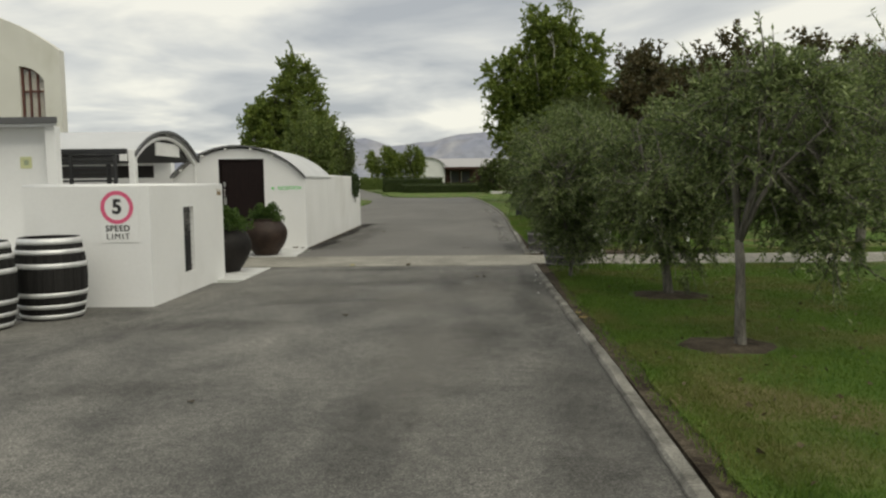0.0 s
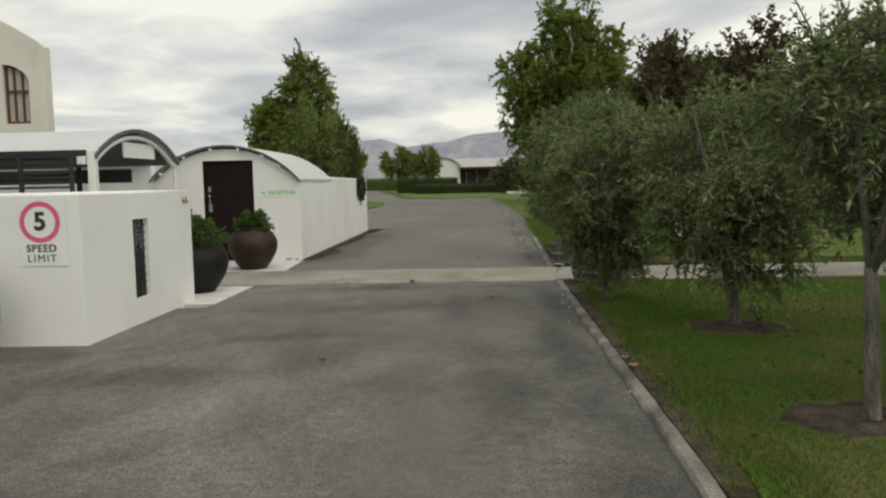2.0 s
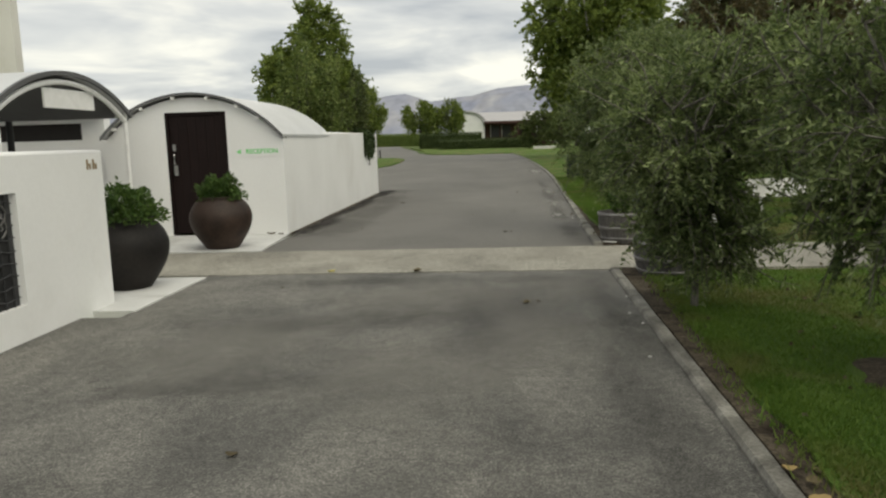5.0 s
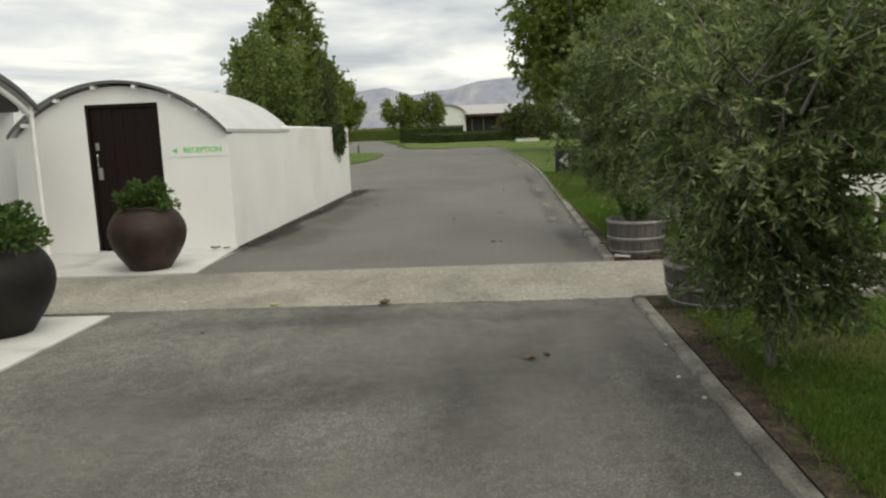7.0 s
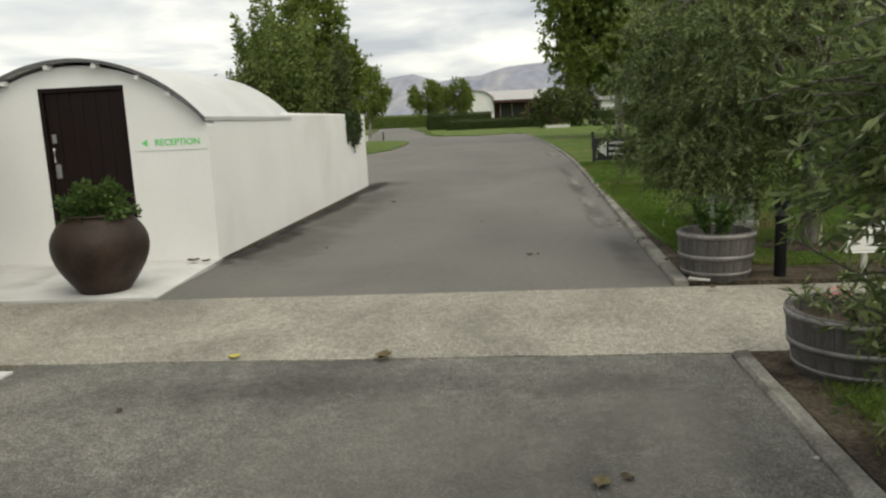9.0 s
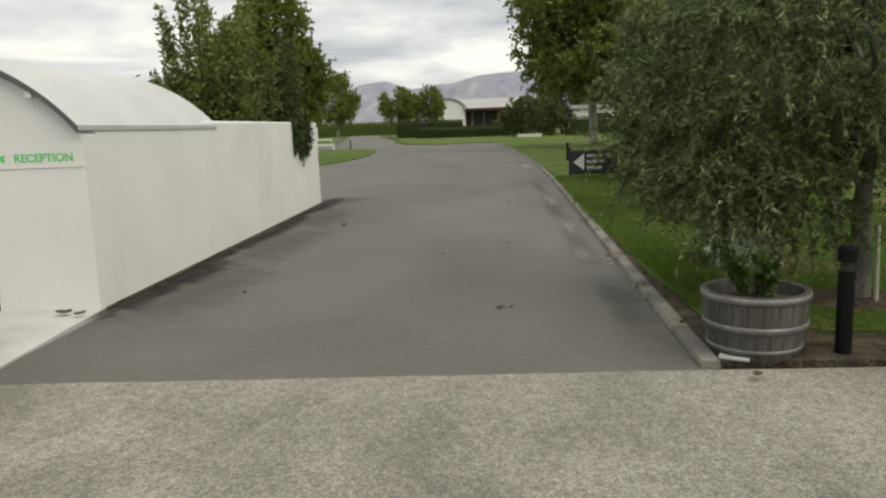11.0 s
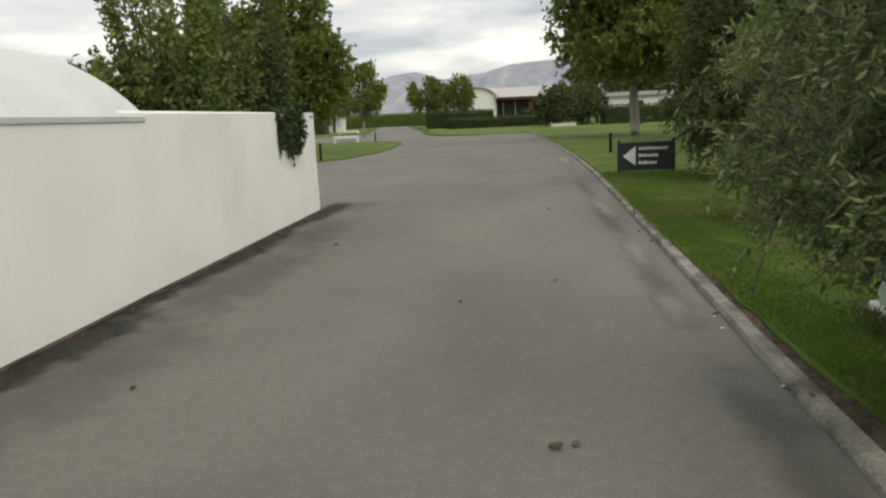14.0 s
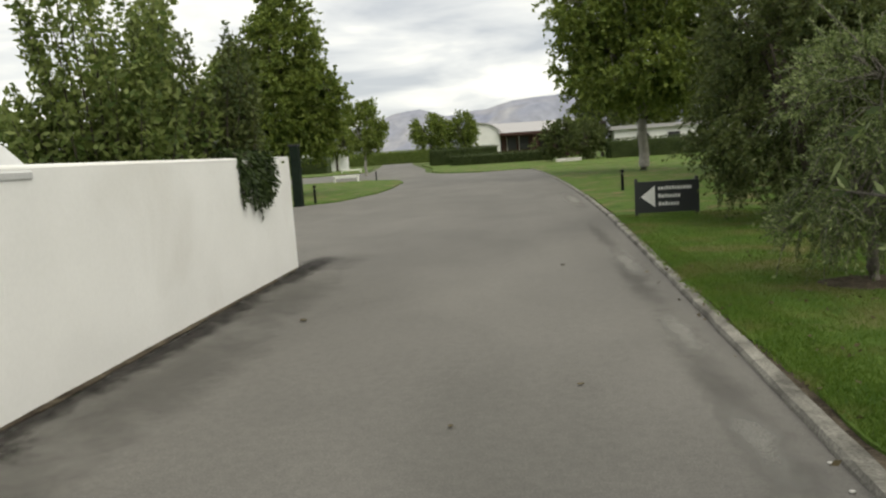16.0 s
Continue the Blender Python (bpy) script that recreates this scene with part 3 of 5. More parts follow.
# pale path that crosses the driveway, lying just proud of the asphalt
solo("crossing_path", prism(ragged([(-12, 11.98), (-3.4, 12.0), (1.1, 12.03), (16, 12.0), (16, 13.78), (1.2, 13.8), (-3.4, 13.76), (-12, 13.7)], 0.03, 3), -0.2, 0.008), AGGREGATE,
     "pale exposed aggregate path crossing the driveway", "path", "structure")
solo("pavement", prism([(-9, 10.2), (-3.36, 10.2), (-3.36, 11.86), (-9, 11.86)], -0.1, 0.014), SLAB, "pale concrete slab at the entrance wall", "pavement", "structure")
solo("pavement", prism([(-9, 13.84), (-3.36, 13.84), (-3.5, 15.74), (-9, 15.74)], -0.1, 0.014), SLAB, "pale concrete slab in front of the reception door", "pavement", "structure")

# soil behind the kerb and the lawns on it
solo("soil_bed", prism([(kerb_x(y) + 0.1, y) for y in (-14, 5, 11.96)] + [(2.6, 11.96), (2.6, -14)], -0.2, 0.035), SOIL, "strip of bare dark soil behind the kerb", "soil", "structure")
solo("soil_bed", prism([(kerb_x(y) + 0.1, y) for y in (13.86, 18, 24, 30)] + [(3.4, 30), (3.4, 13.86)], -0.2, 0.035), SOIL, "strip of bare dark soil behind the kerb", "soil", "structure")
solo("lawn", prism(ragged([(1.10, -14), (1.18, 3), (1.29, 8), (1.44, 11.2), (2.2, 11.6), (26, 11.8), (26, -14)], 0.09, 1), -0.1, 0.055), LAWN, "short green lawn with yellowish patches", "lawn", "structure")
solo("lawn", prism(ragged([(2.2, 14.4), (1.48, 15.0), (1.48, 17.5), (1.58, 20.8), (1.74, 25.3), (1.90, 30), (2.0, 36.5), (2.0, 45), (1.84, 55), (1.58, 64), (1.05, 74), (40, 75), (40, 14.0)], 0.10, 5), -0.1, 0.055), LAWN, "long green lawn beside the driveway", "lawn", "structure")
solo("lawn", prism(ragged([(-30, 40), (-8.3, 40.8), (-7.0, 42.4), (-6.4, 47), (-6.5, 52), (-7.1, 60), (-8.2, 65), (-11, 68), (-30, 68.5)], 0.12, 7, 0.5), -0.1, 0.05), LAWN, "rounded green lawn at the driveway bend", "lawn", "structure")
solo("lawn", prism(ragged([(1.0, 75.2), (-2.6, 73.2), (-6.0, 76.8), (-8.0, 84.5), (-9.6, 100), (-16, 140), (60, 140), (60, 75.2)], 0.12, 11, 0.7), -0.1, 0.05), LAWN, "broad green lawn where the driveway turns", "lawn", "structure")
solo("lawn", prism(ragged([(-60, 94), (-22, 94), (-18, 102), (-26, 150), (-60, 150)], 0.12, 13, 0.9), -0.1, 0.05), LAWN, "green lawn beyond the side road", "lawn", "structure")


def kerb_run(y0, y1, seed, height=0.04, wide=0.10):
    """A low, worn, slightly uneven concrete kerb."""
    bm = bmesh.new()
    rows, step = [], 0.16
    k = int((y1 - y0) / step)
    for i in range(k + 1):
        y = y0 + (y1 - y0) * i / k
        x = kerb_x(y)
        e = [noise.noise(Vector((y * 2.3, seed + j * 7, 0))) for j in range(4)]
        chip = max(0.0, noise.noise(Vector((y * 0.9, seed, 31))) - 0.28) * 0.08
        prof = [(-0.005, -0.1), (0.0 + 0.012 * e[0], height * 0.45), (0.014 + 0.010 * e[1] + chip, height + 0.006 * e[2] - chip * 0.5), (wide - 0.012 + 0.008 * e[3], height + 0.005 * e[1]), (wide - 0.008 + 0.012 * e[2], height * 0.5), (wide, -0.1)]
        rows.append([bm.verts.new((x + px, y, pz)) for px, pz in prof])
    for a, b in zip(rows, rows[1:]):
        for j in range(5):
            bm.faces.new((a[j], b[j], b[j + 1], a[j + 1]))
    bm.faces.new(rows[0]), bm.faces.new(rows[-1][::-1])
    bmesh.ops.recalc_face_normals(bm, faces=bm.faces)
    return bm


solo("kerb", kerb_run(-13, 11.97, 2), KERB, "low worn concrete kerb with chipped edges", "kerb", "structure")
solo("kerb", kerb_run(13.84, 73.0, 5, 0.05, 0.125), KERB, "low worn concrete kerb with chipped edges", "kerb", "structure")

# dirt that has gathered at the foot of the long wall
solo("dirt_strip", prism(ragged([(-3.53, 15.8), (-3.47, 15.8), (-3.45, 18), (-3.44, 20), (-3.45, 22.5), (-3.47, 25.1), (-3.53, 25.1)], 0.05, 21, 0.12), 0.001, 0.012), SOIL, "thin dark dirt along the wall's foot", "dirt", "structure")


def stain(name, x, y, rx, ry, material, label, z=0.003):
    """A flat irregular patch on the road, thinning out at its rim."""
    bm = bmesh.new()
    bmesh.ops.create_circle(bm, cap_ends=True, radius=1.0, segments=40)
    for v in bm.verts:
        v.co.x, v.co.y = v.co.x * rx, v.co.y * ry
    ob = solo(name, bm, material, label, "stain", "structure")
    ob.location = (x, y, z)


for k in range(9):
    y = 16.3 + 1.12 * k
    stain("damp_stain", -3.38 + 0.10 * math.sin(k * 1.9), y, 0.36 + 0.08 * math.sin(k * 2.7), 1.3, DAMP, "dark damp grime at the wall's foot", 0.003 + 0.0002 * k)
for k, (x, y, rx, ry) in enumerate(((-3.0, 25.4, 0.8, 1.4), (1.02, 15.6, 0.26, 1.5), (1.06, 18.6, 0.24, 2.2), (1.14, 22.6, 0.22, 2.6), (-2.85, 16.6, 0.8, 2.2), (-2.8, 19.4, 0.75, 2.4), (-2.85, 22.4, 0.7, 2.4), (0.86, 10.2, 0.3, 1.8), (1.25, 27.0, 0.2, 3.4))):
    stain("seep_stain", x, y, rx, ry, SEEP, "dark grimy stain along the road's edge", 0.0053 + 0.0001 * k)
for k, (x, y, rx, ry) in enumerate(((0.70, 4.2, 0.45, 1.9), (0.75, 7.4, 0.32, 1.6), (-2.6, 6.6, 1.5, 0.6), (-1.2, 9.8, 1.6, 0.6), (0.1, 6.0, 0.5, 1.6), (-0.6, 3.4, 0.45, 1.4), (-2.6, 4.2, 1.1, 0.5), (-1.5, 11.5, 1.9, 0.4), (0.35, 11.5, 0.7, 0.35), (-1.9, 8.1, 0.9, 0.4), (0.5, 2.6, 0.35, 0.8))):
    stain("faint_stain", x, y, rx, ry, FAINT, "faint darker patch on worn asphalt", 0.0064 + 0.0001 * k)
# Worn patches, with extra brightness put into their colour towards the crossing.
WORNBRIGHT = stain_surface("worn_bright_asphalt", (0.190, 0.183, 0.165), 1.8, 0.42)
for k, (x, y, rx, ry) in enumerate(((1.48, 36.5, 0.4, 5.0), (1.24, 24.0, 0.2, 2.0), (1.12, 20.2, 0.18, 1.3), (1.02, 17.9, 0.2, 0.9), (-0.4, 5.2, 0.7, 2.4), (0.2, 9.4, 0.8, 1.6), (-0.6, 10.7, 1.9, 1.1), (-2.1, 9.0, 1.2, 1.3), (-0.7, 8.3, 1.0, 1.3), (0.55, 11.0, 0.5, 0.9))):
    stain("pale_wear", x, y, rx, ry, PALE if k < 4 else WORNBRIGHT, "pale worn patch on the asphalt", 0.0076 + 0.0001 * k)


# ---- entrance wall ----
def coping(points, width, z, seed=0):
    """A softly rounded top for a wall, along a line in x and y."""
    bm = bmesh.new()
    rows = []
    pts = [Vector((x, y, 0)) for x, y in points]
    for i, p in enumerate(pts):
        a = (p - pts[i - 1]).normalized() if i else (pts[1] - p).normalized()
        b = (pts[i + 1] - p).normalized() if i < len(pts) - 1 else a
        t = (a + b).normalized()
        side = Vector((t.y, -t.x, 0)) / max(0.3, t.dot(a))
        h = width / 2
        rows.append([bm.verts.new(p + side * s * h + Vector((0, 0, z + dz))) for s, dz in ((-1, 0), (-0.97, 0.014), (-0.85, 0.026), (0, 0.032), (0.85, 0.026), (0.97, 0.014), (1, 0))])
    for a, b in zip(rows, rows[1:]):
        for j in range(6):
            bm.faces.new((a[j], a[j + 1], b[j + 1], b[j]))
    bm.faces.new(rows[0]), bm.faces.new(rows[-1][::-1])
    bmesh.ops.recalc_face_normals(bm, faces=bm.faces)
    return bm


XA, YA0, YA1, ZA = -3.75, 7.84, 10.58, 1.43
bm = bmesh.new()
outer = ((YA0, -0.05), (YA1, -0.05), (YA1, ZA), (YA0, ZA))
inner = ((8.91, 0.28), (9.29, 0.28), (9.29, 1.15), (8.91, 1.15))
loops = [[bm.verts.new((x, y, z)) for y, z in loop] for x in (XA, XA - 0.24) for loop in (outer, inner)]
for i in range(4):
    j = (i + 1) % 4
    bm.faces.new((loops[0][i], loops[0][j], loops[1][j], loops[1][i]))
    bm.faces.new((loops[2][i], loops[3][i], loops[3][j], loops[2][j]))
    bm.faces.new((loops[0][i], loops[2][i], loops[2][j], loops[0][j]))
    bm.faces.new((loops[1][i], loops[1][j], loops[3][j], loops[3][i]))
bmesh.ops.recalc_face_normals(bm, faces=bm.faces)
entrance_wall = solo("wall_entrance", bm, PLASTER, "white plastered boundary wall with a narrow slot", "wall", "structure")
part("return_wall", box(-5.25, XA - 0.24, YA0, YA0 + 0.24, -0.05, ZA), PLASTER, entrance_wall)
part("wall_top", coping([(-5.25, YA0 + 0.12), (XA - 0.12, YA0 + 0.12), (XA - 0.12, YA1)], 0.242, ZA), PLASTER, entrance_wall, "", True)
grille = thing("slot_grille", (XA - 0.045, 9.09, 0.28), "dark wrought metal grille set in the wall slot", "grille")
part("backing", box(-0.012, 0.0, -0.178, 0.178, 0.002, 0.868), SIGNBLACK, grille)
for i in range(3):
    part("bar", tube([(0.012, -0.10 + 0.1 * i, 0.0), (0.012, -0.10 + 0.1 * i, 0.87)], 0.008, 6), DARKSTEEL, grille)
for i in range(9):
    zc = 0.06 + 0.093 * i
    part("cross_bar", tube([(0.016, -0.165 + 0.0825 * k, zc + 0.012 * math.sin(k * 2.1 + i)) for k in range(5)], 0.0075, 5), DARKSTEEL, grille)
for i in range(5):
    zc, side = 0.60 + 0.05 * i, -1 if i % 2 else 1
    part("scroll", tube([(0.022, side * (0.02 + 0.018 * a * math.cos(a * 0.55)), zc + 0.014 * a * math.sin(a * 0.55)) for a in range(9)], 0.007, 5), OLDHOOP, grille)

number = thing("house_number", (XA + 0.002, 10.40, 1.33), "two small bronze numerals on the white wall", "house number")
for dy in (-0.055, 0.045):
    bm = bmesh.new()
    box(0, 0.008, dy - 0.03, dy - 0.014, -0.045, 0.045, 0, bm)
    box(0, 0.008, dy - 0.012, dy + 0.028, -0.006, 0.008, 0, bm)
    box(0, 0.008, dy + 0.012, dy + 0.028, -0.045, -0.008, 0, bm)
    part("numeral", bm, BRONZE, number)

# speed sign on the wall's front
speed = thing("speed_limit_sign", (-4.105, YA0 - 0.004, 1.09), "white speed sign with a faded red ring, on the white wall", "sign")
part("plate", box(-0.225, 0.225, -0.004, 0.0, -0.32, 0.315, 0.003), PLASTER, speed)
bm = bmesh.new()
for i in range(48):
    a, b = 2 * math.pi * i / 48, 2 * math.pi * (i + 1) / 48
    vs = [bm.verts.new((r * math.cos(t) - 0.03, -0.0065, r * math.sin(t) + 0.095)) for r, t in ((0.148, a), (0.195, a), (0.195, b), (0.148, b))]
    bm.faces.new(vs)
part("ring", bm, SIGNPINK, speed)
upright_text = pose(0, 0, 0, 90, 0, 0)
lettering("numeral", "5", 0.235, Matrix.Translation((-0.03, -0.006, 0.095)) @ upright_text, SIGNBLACK, speed, bold=0.008)
lettering("lettering", "SPEED", 0.098, Matrix.Translation((-0.03, -0.006, -0.155)) @ upright_text, SIGNBLACK, speed, bold=0.002, spacing=1.12)
lettering("lettering", "LIMIT", 0.098, Matrix.Translation((-0.03, -0.006, -0.250)) @ upright_text, SIGNBLACK, speed, spacing=1.25)

# ---- long wall beside the driveway ----
XB, YB0, YB1, ZB = -3.51, 15.73, 25.05, 1.65
bm = bmesh.new()
rows = []
for i in range(61):
    y = 18.6 + (YB1 - 18.6) * i / 60
    rows.append([bm.verts.new((x + 0.012 * noise.noise(Vector((y * 1.3, z * 1.4, 4))), y, z)) for x, z in ((XB, -0.05), (XB, 0.4), (XB, 0.9), (XB, 1.3), (XB, ZB), (XB - 0.25, ZB), (XB - 0.25, -0.05))])
for a, b in zip(rows, rows[1:]):
    for j in range(6):
        bm.faces.new((a[j], b[j], b[j + 1], a[j + 1]))
bm.faces.new(rows[0]), bm.faces.new(rows[-1][::-1])
bmesh.ops.recalc_face_normals(bm, faces=bm.faces)
long_wall = solo("wall_driveway", bm, PLASTER, "long white plastered wall with weathered foot", "wall", "structure")
part("wall_top", coping([(XB - 0.125, 18.6), (XB - 0.125, 22), (XB - 0.125, YB1)], 0.25, ZB), PLASTER, long_wall, "", True)

# ---- reception building with its barrel roof ----
hut = thing("reception_building", (0, 0, 0), "small white plastered building with a grey barrel roof", "building")
CX, CZ, RO = -5.0, 0.32, 1.99


def arc_z(x, r):
    return CZ + math.sqrt(max(0.0, r * r - (x - CX) ** 2))


DX0, DX1, DZ = -5.44, -4.43, 2.01
RI = RO - 0.07
bm = bmesh.new()
left_x = CX - (XB - CX)
right_part = [(DX1, -0.05), (XB, -0.05)] + [(x, arc_z(x, RI)) for x in np.linspace(XB, DX1, 14)]
left_part = [(left_x, -0.05), (DX0, -0.05)] + [(x, arc_z(x, RI)) for x in np.linspace(DX0, left_x, 14)]
top_part = [(DX0, DZ), (DX1, DZ)] + [(x, arc_z(x, RI)) for x in np.linspace(DX1, DX0, 14)]
for outline in (right_part, left_part, top_part):
    slab_xz(outline, YB0, YB0 + 0.22, bm)
part("front_wall", bm, PLASTER, hut)
part("side_wall", box(XB - 0.22, XB, YB0 + 0.22, 18.6, -0.05, 1.625), PLASTER, hut)
part("side_wall", box(left_x, left_x + 0.22, YB0 + 0.22, 18.6, -0.05, 1.625), PLASTER, hut)
part("back_wall", slab_xz([(left_x + 0.22, -0.05), (XB - 0.22, -0.05)] + [(x, arc_z(x, RI)) for x in np.linspace(XB - 0.22, left_x + 0.22, 20)], 18.4, 18.6), PLASTER, hut)


def barrel_shell(x0, x1, y0, y1, cx, cz, r0, r1, seg=36, along="y"):
    """A curved sheet with thickness, its axis along y or x."""
    bm = bmesh.new()
    def ring(r, s):
        out = []
        for i in range(seg + 1):
            u = x0 + (x1 - x0) * i / seg
            z = cz + math.sqrt(max(0.0, r * r - (u - cx) ** 2))
            out.append(bm.verts.new((u, s, z) if along == "y" else (s, u, z)))
        return out
    a, b, c, d = ring(r1, y0), ring(r1, y1), ring(r0, y0), ring(r0, y1)
    for i in range(seg):
        bm.faces.new((a[i], a[i + 1], b[i + 1], b[i]))
        bm.faces.new((c[i], d[i], d[i + 1], c[i + 1]))
        bm.faces.new((a[i], c[i], c[i + 1], a[i + 1]))
        bm.faces.new((b[i], b[i + 1], d[i + 1], d[i]))
    for k in (0, seg):
        bm.faces.new((a[k], b[k], d[k], c[k]))
    bmesh.ops.recalc_face_normals(bm, faces=bm.faces)
    return bm


roof = part("roof", barrel_shell(-6.48, -3.495, YB0 - 0.10, 19.02, CX, CZ, RO - 0.028, RO), ROOFING, hut, "curved grey sheet roof")
part("roof_trim", barrel_shell(-6.49, -3.485, YB0 - 0.12, YB0 - 0.10, CX, CZ, RO - 0.034, RO + 0.004), TRIM, roof, "dark edge trim")
for a in (-0.72, -0.42, -0.13, 0.16, 0.42, 0.62):
    x = CX + RI * math.sin(a)
    z = CZ + (RI + 0.012) * math.cos(a)
    part("purlin_end", box(x - 0.028, x + 0.028, YB0 - 0.10, YB0 + 0.01, z - 0.03, z + 0.02, 0.004), SIGNWHITE, hut)
door = part("door", box(DX0 + 0.045, DX1 - 0.045, YB0 + 0.05, YB0 + 0.095, 0.045, DZ - 0.045, 0.003), DOORWOOD, hut, "dark red-brown timber door")
for i in range(6):
    x = DX0 + 0.05 + i * (DX1 - DX0 - 0.1) / 6
    part("board", box(x + 0.004, x + (DX1 - DX0 - 0.1) / 6 - 0.004, YB0 + 0.042, YB0 + 0.051, 0.05, DZ - 0.05, 0.003), DOORWOOD, door)
bm = bmesh.new()
box(DX0, DX0 + 0.045, YB0 + 0.01, YB0 + 0.12, 0.03, DZ, 0, bm)
box(DX1 - 0.045, DX1, YB0 + 0.01, YB0 + 0.12, 0.03, DZ, 0, bm)
box(DX0 + 0.045, DX1 - 0.045, YB0 + 0.01, YB0 + 0.12, DZ - 0.045, DZ, 0, bm)
part("door_frame", bm, DOORWOOD, hut)
bm = tube([(DX0 + 0.12, YB0 + 0.0, 1.18), (DX0 + 0.12, YB0 - 0.012, 1.20), (DX0 + 0.12, YB0 - 0.012, 1.32), (DX0 + 0.12, YB0 + 0.0, 1.34)], 0.012, 8)
part("pull_handle", bm, STEEL, door, "chrome pull handle")
part("lock_plate", box(DX0 + 0.085, DX0 + 0.15, YB0 + 0.03, YB0 + 0.042, 1.00, 1.16, 0.004), STEEL, door, "steel lock plate")
part("lock_plate", box(DX0 + 0.085, DX0 + 0.135, YB0 + 0.03, YB0 + 0.042, 1.40, 1.50, 0.004), STEEL, door, "steel lock plate")

reception = thing("reception_sign", (-3.92, YB0 - 0.003, 1.355), "white strip sign with green lettering beside the door", "sign")
part("plate", box(-0.40, 0.40, -0.006, 0.0, -0.085, 0.085, 0.002), PLASTER, reception)
lettering("lettering", "RECEPTION", 0.100, Matrix.Translation((0.055, -0.008, 0.0)) @ upright_text, SIGNGREEN, reception, bold=0.002)
bm = bmesh.new()
bm.faces.new([bm.verts.new(v) for v in ((-0.37, -0.008, 0.0), (-0.29, -0.008, -0.04), (-0.29, -0.008, 0.04))])
part("arrow", bm, SIGNGREEN, reception)

# ---- entrance canopy: a barrel roof that runs back from the driveway ----
canopy = thing("entrance_canopy", (0, 0, 0), "white steel canopy with an arched grey roof", "canopy")
KY, KR = 13.35, 2.78
KZ = 2.46 - KR
Y0, Y1 = 11.83, 14.90
part("roof", barrel_shell(Y0, Y1, -9.5, -5.62, KY, KZ, KR - 0.03, KR, along="x"), ROOFING, canopy, "curved grey sheet roof")
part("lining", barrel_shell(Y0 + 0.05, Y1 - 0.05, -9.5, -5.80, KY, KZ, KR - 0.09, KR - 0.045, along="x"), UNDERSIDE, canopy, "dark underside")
part("arch_trim", barrel_shell(Y0 - 0.02, Y1 + 0.02, -5.62, -5.58, KY, KZ, KR - 0.05, KR + 0.006, along="x"), TRIM, canopy, "grey arched edge")
arch = [(-5.66, y, KZ + math.sqrt((KR - 0.13) ** 2 - (y - KY) ** 2)) for y in np.linspace(Y0 + 0.06, Y1 - 0.06, 22)]
part("arch_tube", tube(arch, 0.035, 8), WHITESTEEL, canopy, "white arched tube")
part("post", box(-5.72, -5.61, 11.80, 11.91, 0.03, 2.06, 0.008), WHITESTEEL, canopy, "square white post")
part("post", tube([(-5.66, Y1 - 0.04, 0.03), (-5.66, Y1 - 0.04, 2.02)], 0.03, 10), WHITESTEEL, canopy, "slim white post")
part("gutter", box(-9.5, -5.75, Y0 - 0.07, Y0 + 0.03, 1.98, 2.07, 0.01), DARKSTEEL, canopy, "dark eaves gutter")
part("gutter", box(-9.5, -5.75, Y1 - 0.03, Y1 + 0.07, 1.98, 2.07, 0.01), DARKSTEEL, canopy, "dark eaves gutter")
part("bracket", box(-5.86, -5.74, 11.77, 11.91, 1.86, 1.98, 0.006), WHITESTEEL, canopy)
for x in (-7.5, -9.3):
    part("post", tube([(x, Y0 + 0.02, 0.03), (x, Y0 + 0.02, 2.0)], 0.05, 10), DARKSTEEL, canopy)
    part("post", tube([(x, Y1 - 0.02, 0.03), (x, Y1 - 0.02, 2.0)], 0.05, 10), DARKSTEEL, canopy)
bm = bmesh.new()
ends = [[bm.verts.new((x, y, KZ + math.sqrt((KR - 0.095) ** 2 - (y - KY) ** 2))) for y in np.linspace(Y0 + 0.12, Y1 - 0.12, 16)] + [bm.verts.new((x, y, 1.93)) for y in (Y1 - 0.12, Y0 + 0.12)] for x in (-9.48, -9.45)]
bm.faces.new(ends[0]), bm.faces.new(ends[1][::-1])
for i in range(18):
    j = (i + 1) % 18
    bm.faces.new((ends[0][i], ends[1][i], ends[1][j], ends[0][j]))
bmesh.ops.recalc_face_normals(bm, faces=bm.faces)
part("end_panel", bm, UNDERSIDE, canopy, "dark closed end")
hanging = thing("hanging_panel", (-5.70, 13.5, 2.12), "blank white panel hanging under the canopy arch", "sign")
part("panel", box(-0.015, 0.015, -0.58, 0.58, -0.125, 0.125, 0.004), SIGNWHITE, hanging)
for y in (-0.4, 0.4):
    part("hanger", tube([(0, y, 0.12), (0, y, 0.22)], 0.006, 6), STEEL, hanging)

# courtyard behind the walls
solo("wall_courtyard", box(-12.5, -5.80, 11.56, 11.72, -0.05, 1.46, 0.012), PLASTER, "low white courtyard wall", "wall", "structure")
solo("wall_courtyard", box(-12.3, -12.1, 11.73, 18.8, -0.05, 1.9, 0.012), PLASTER, "white courtyard back wall", "wall", "structure")
solo("courtyard_floor", prism([(-12.5, 8.1), (-4.0, 8.1), (-4.0, 10.19), (-9.01, 10.19), (-9.01, 19), (-12.5, 19)], -0.1, 0.02), SLAB, "pale concrete courtyard floor", "floor", "structure")
screen = thing("slatted_screen", (-6.62, 11.60, 1.46), "dark slatted screen on the low courtyard wall", "screen")
for x in (-0.75, 0.0, 0.75):
    part("screen_post", box(x - 0.025, x + 0.025, 0.0, 0.05, 0.0, 0.50), DARKSTEEL, screen)
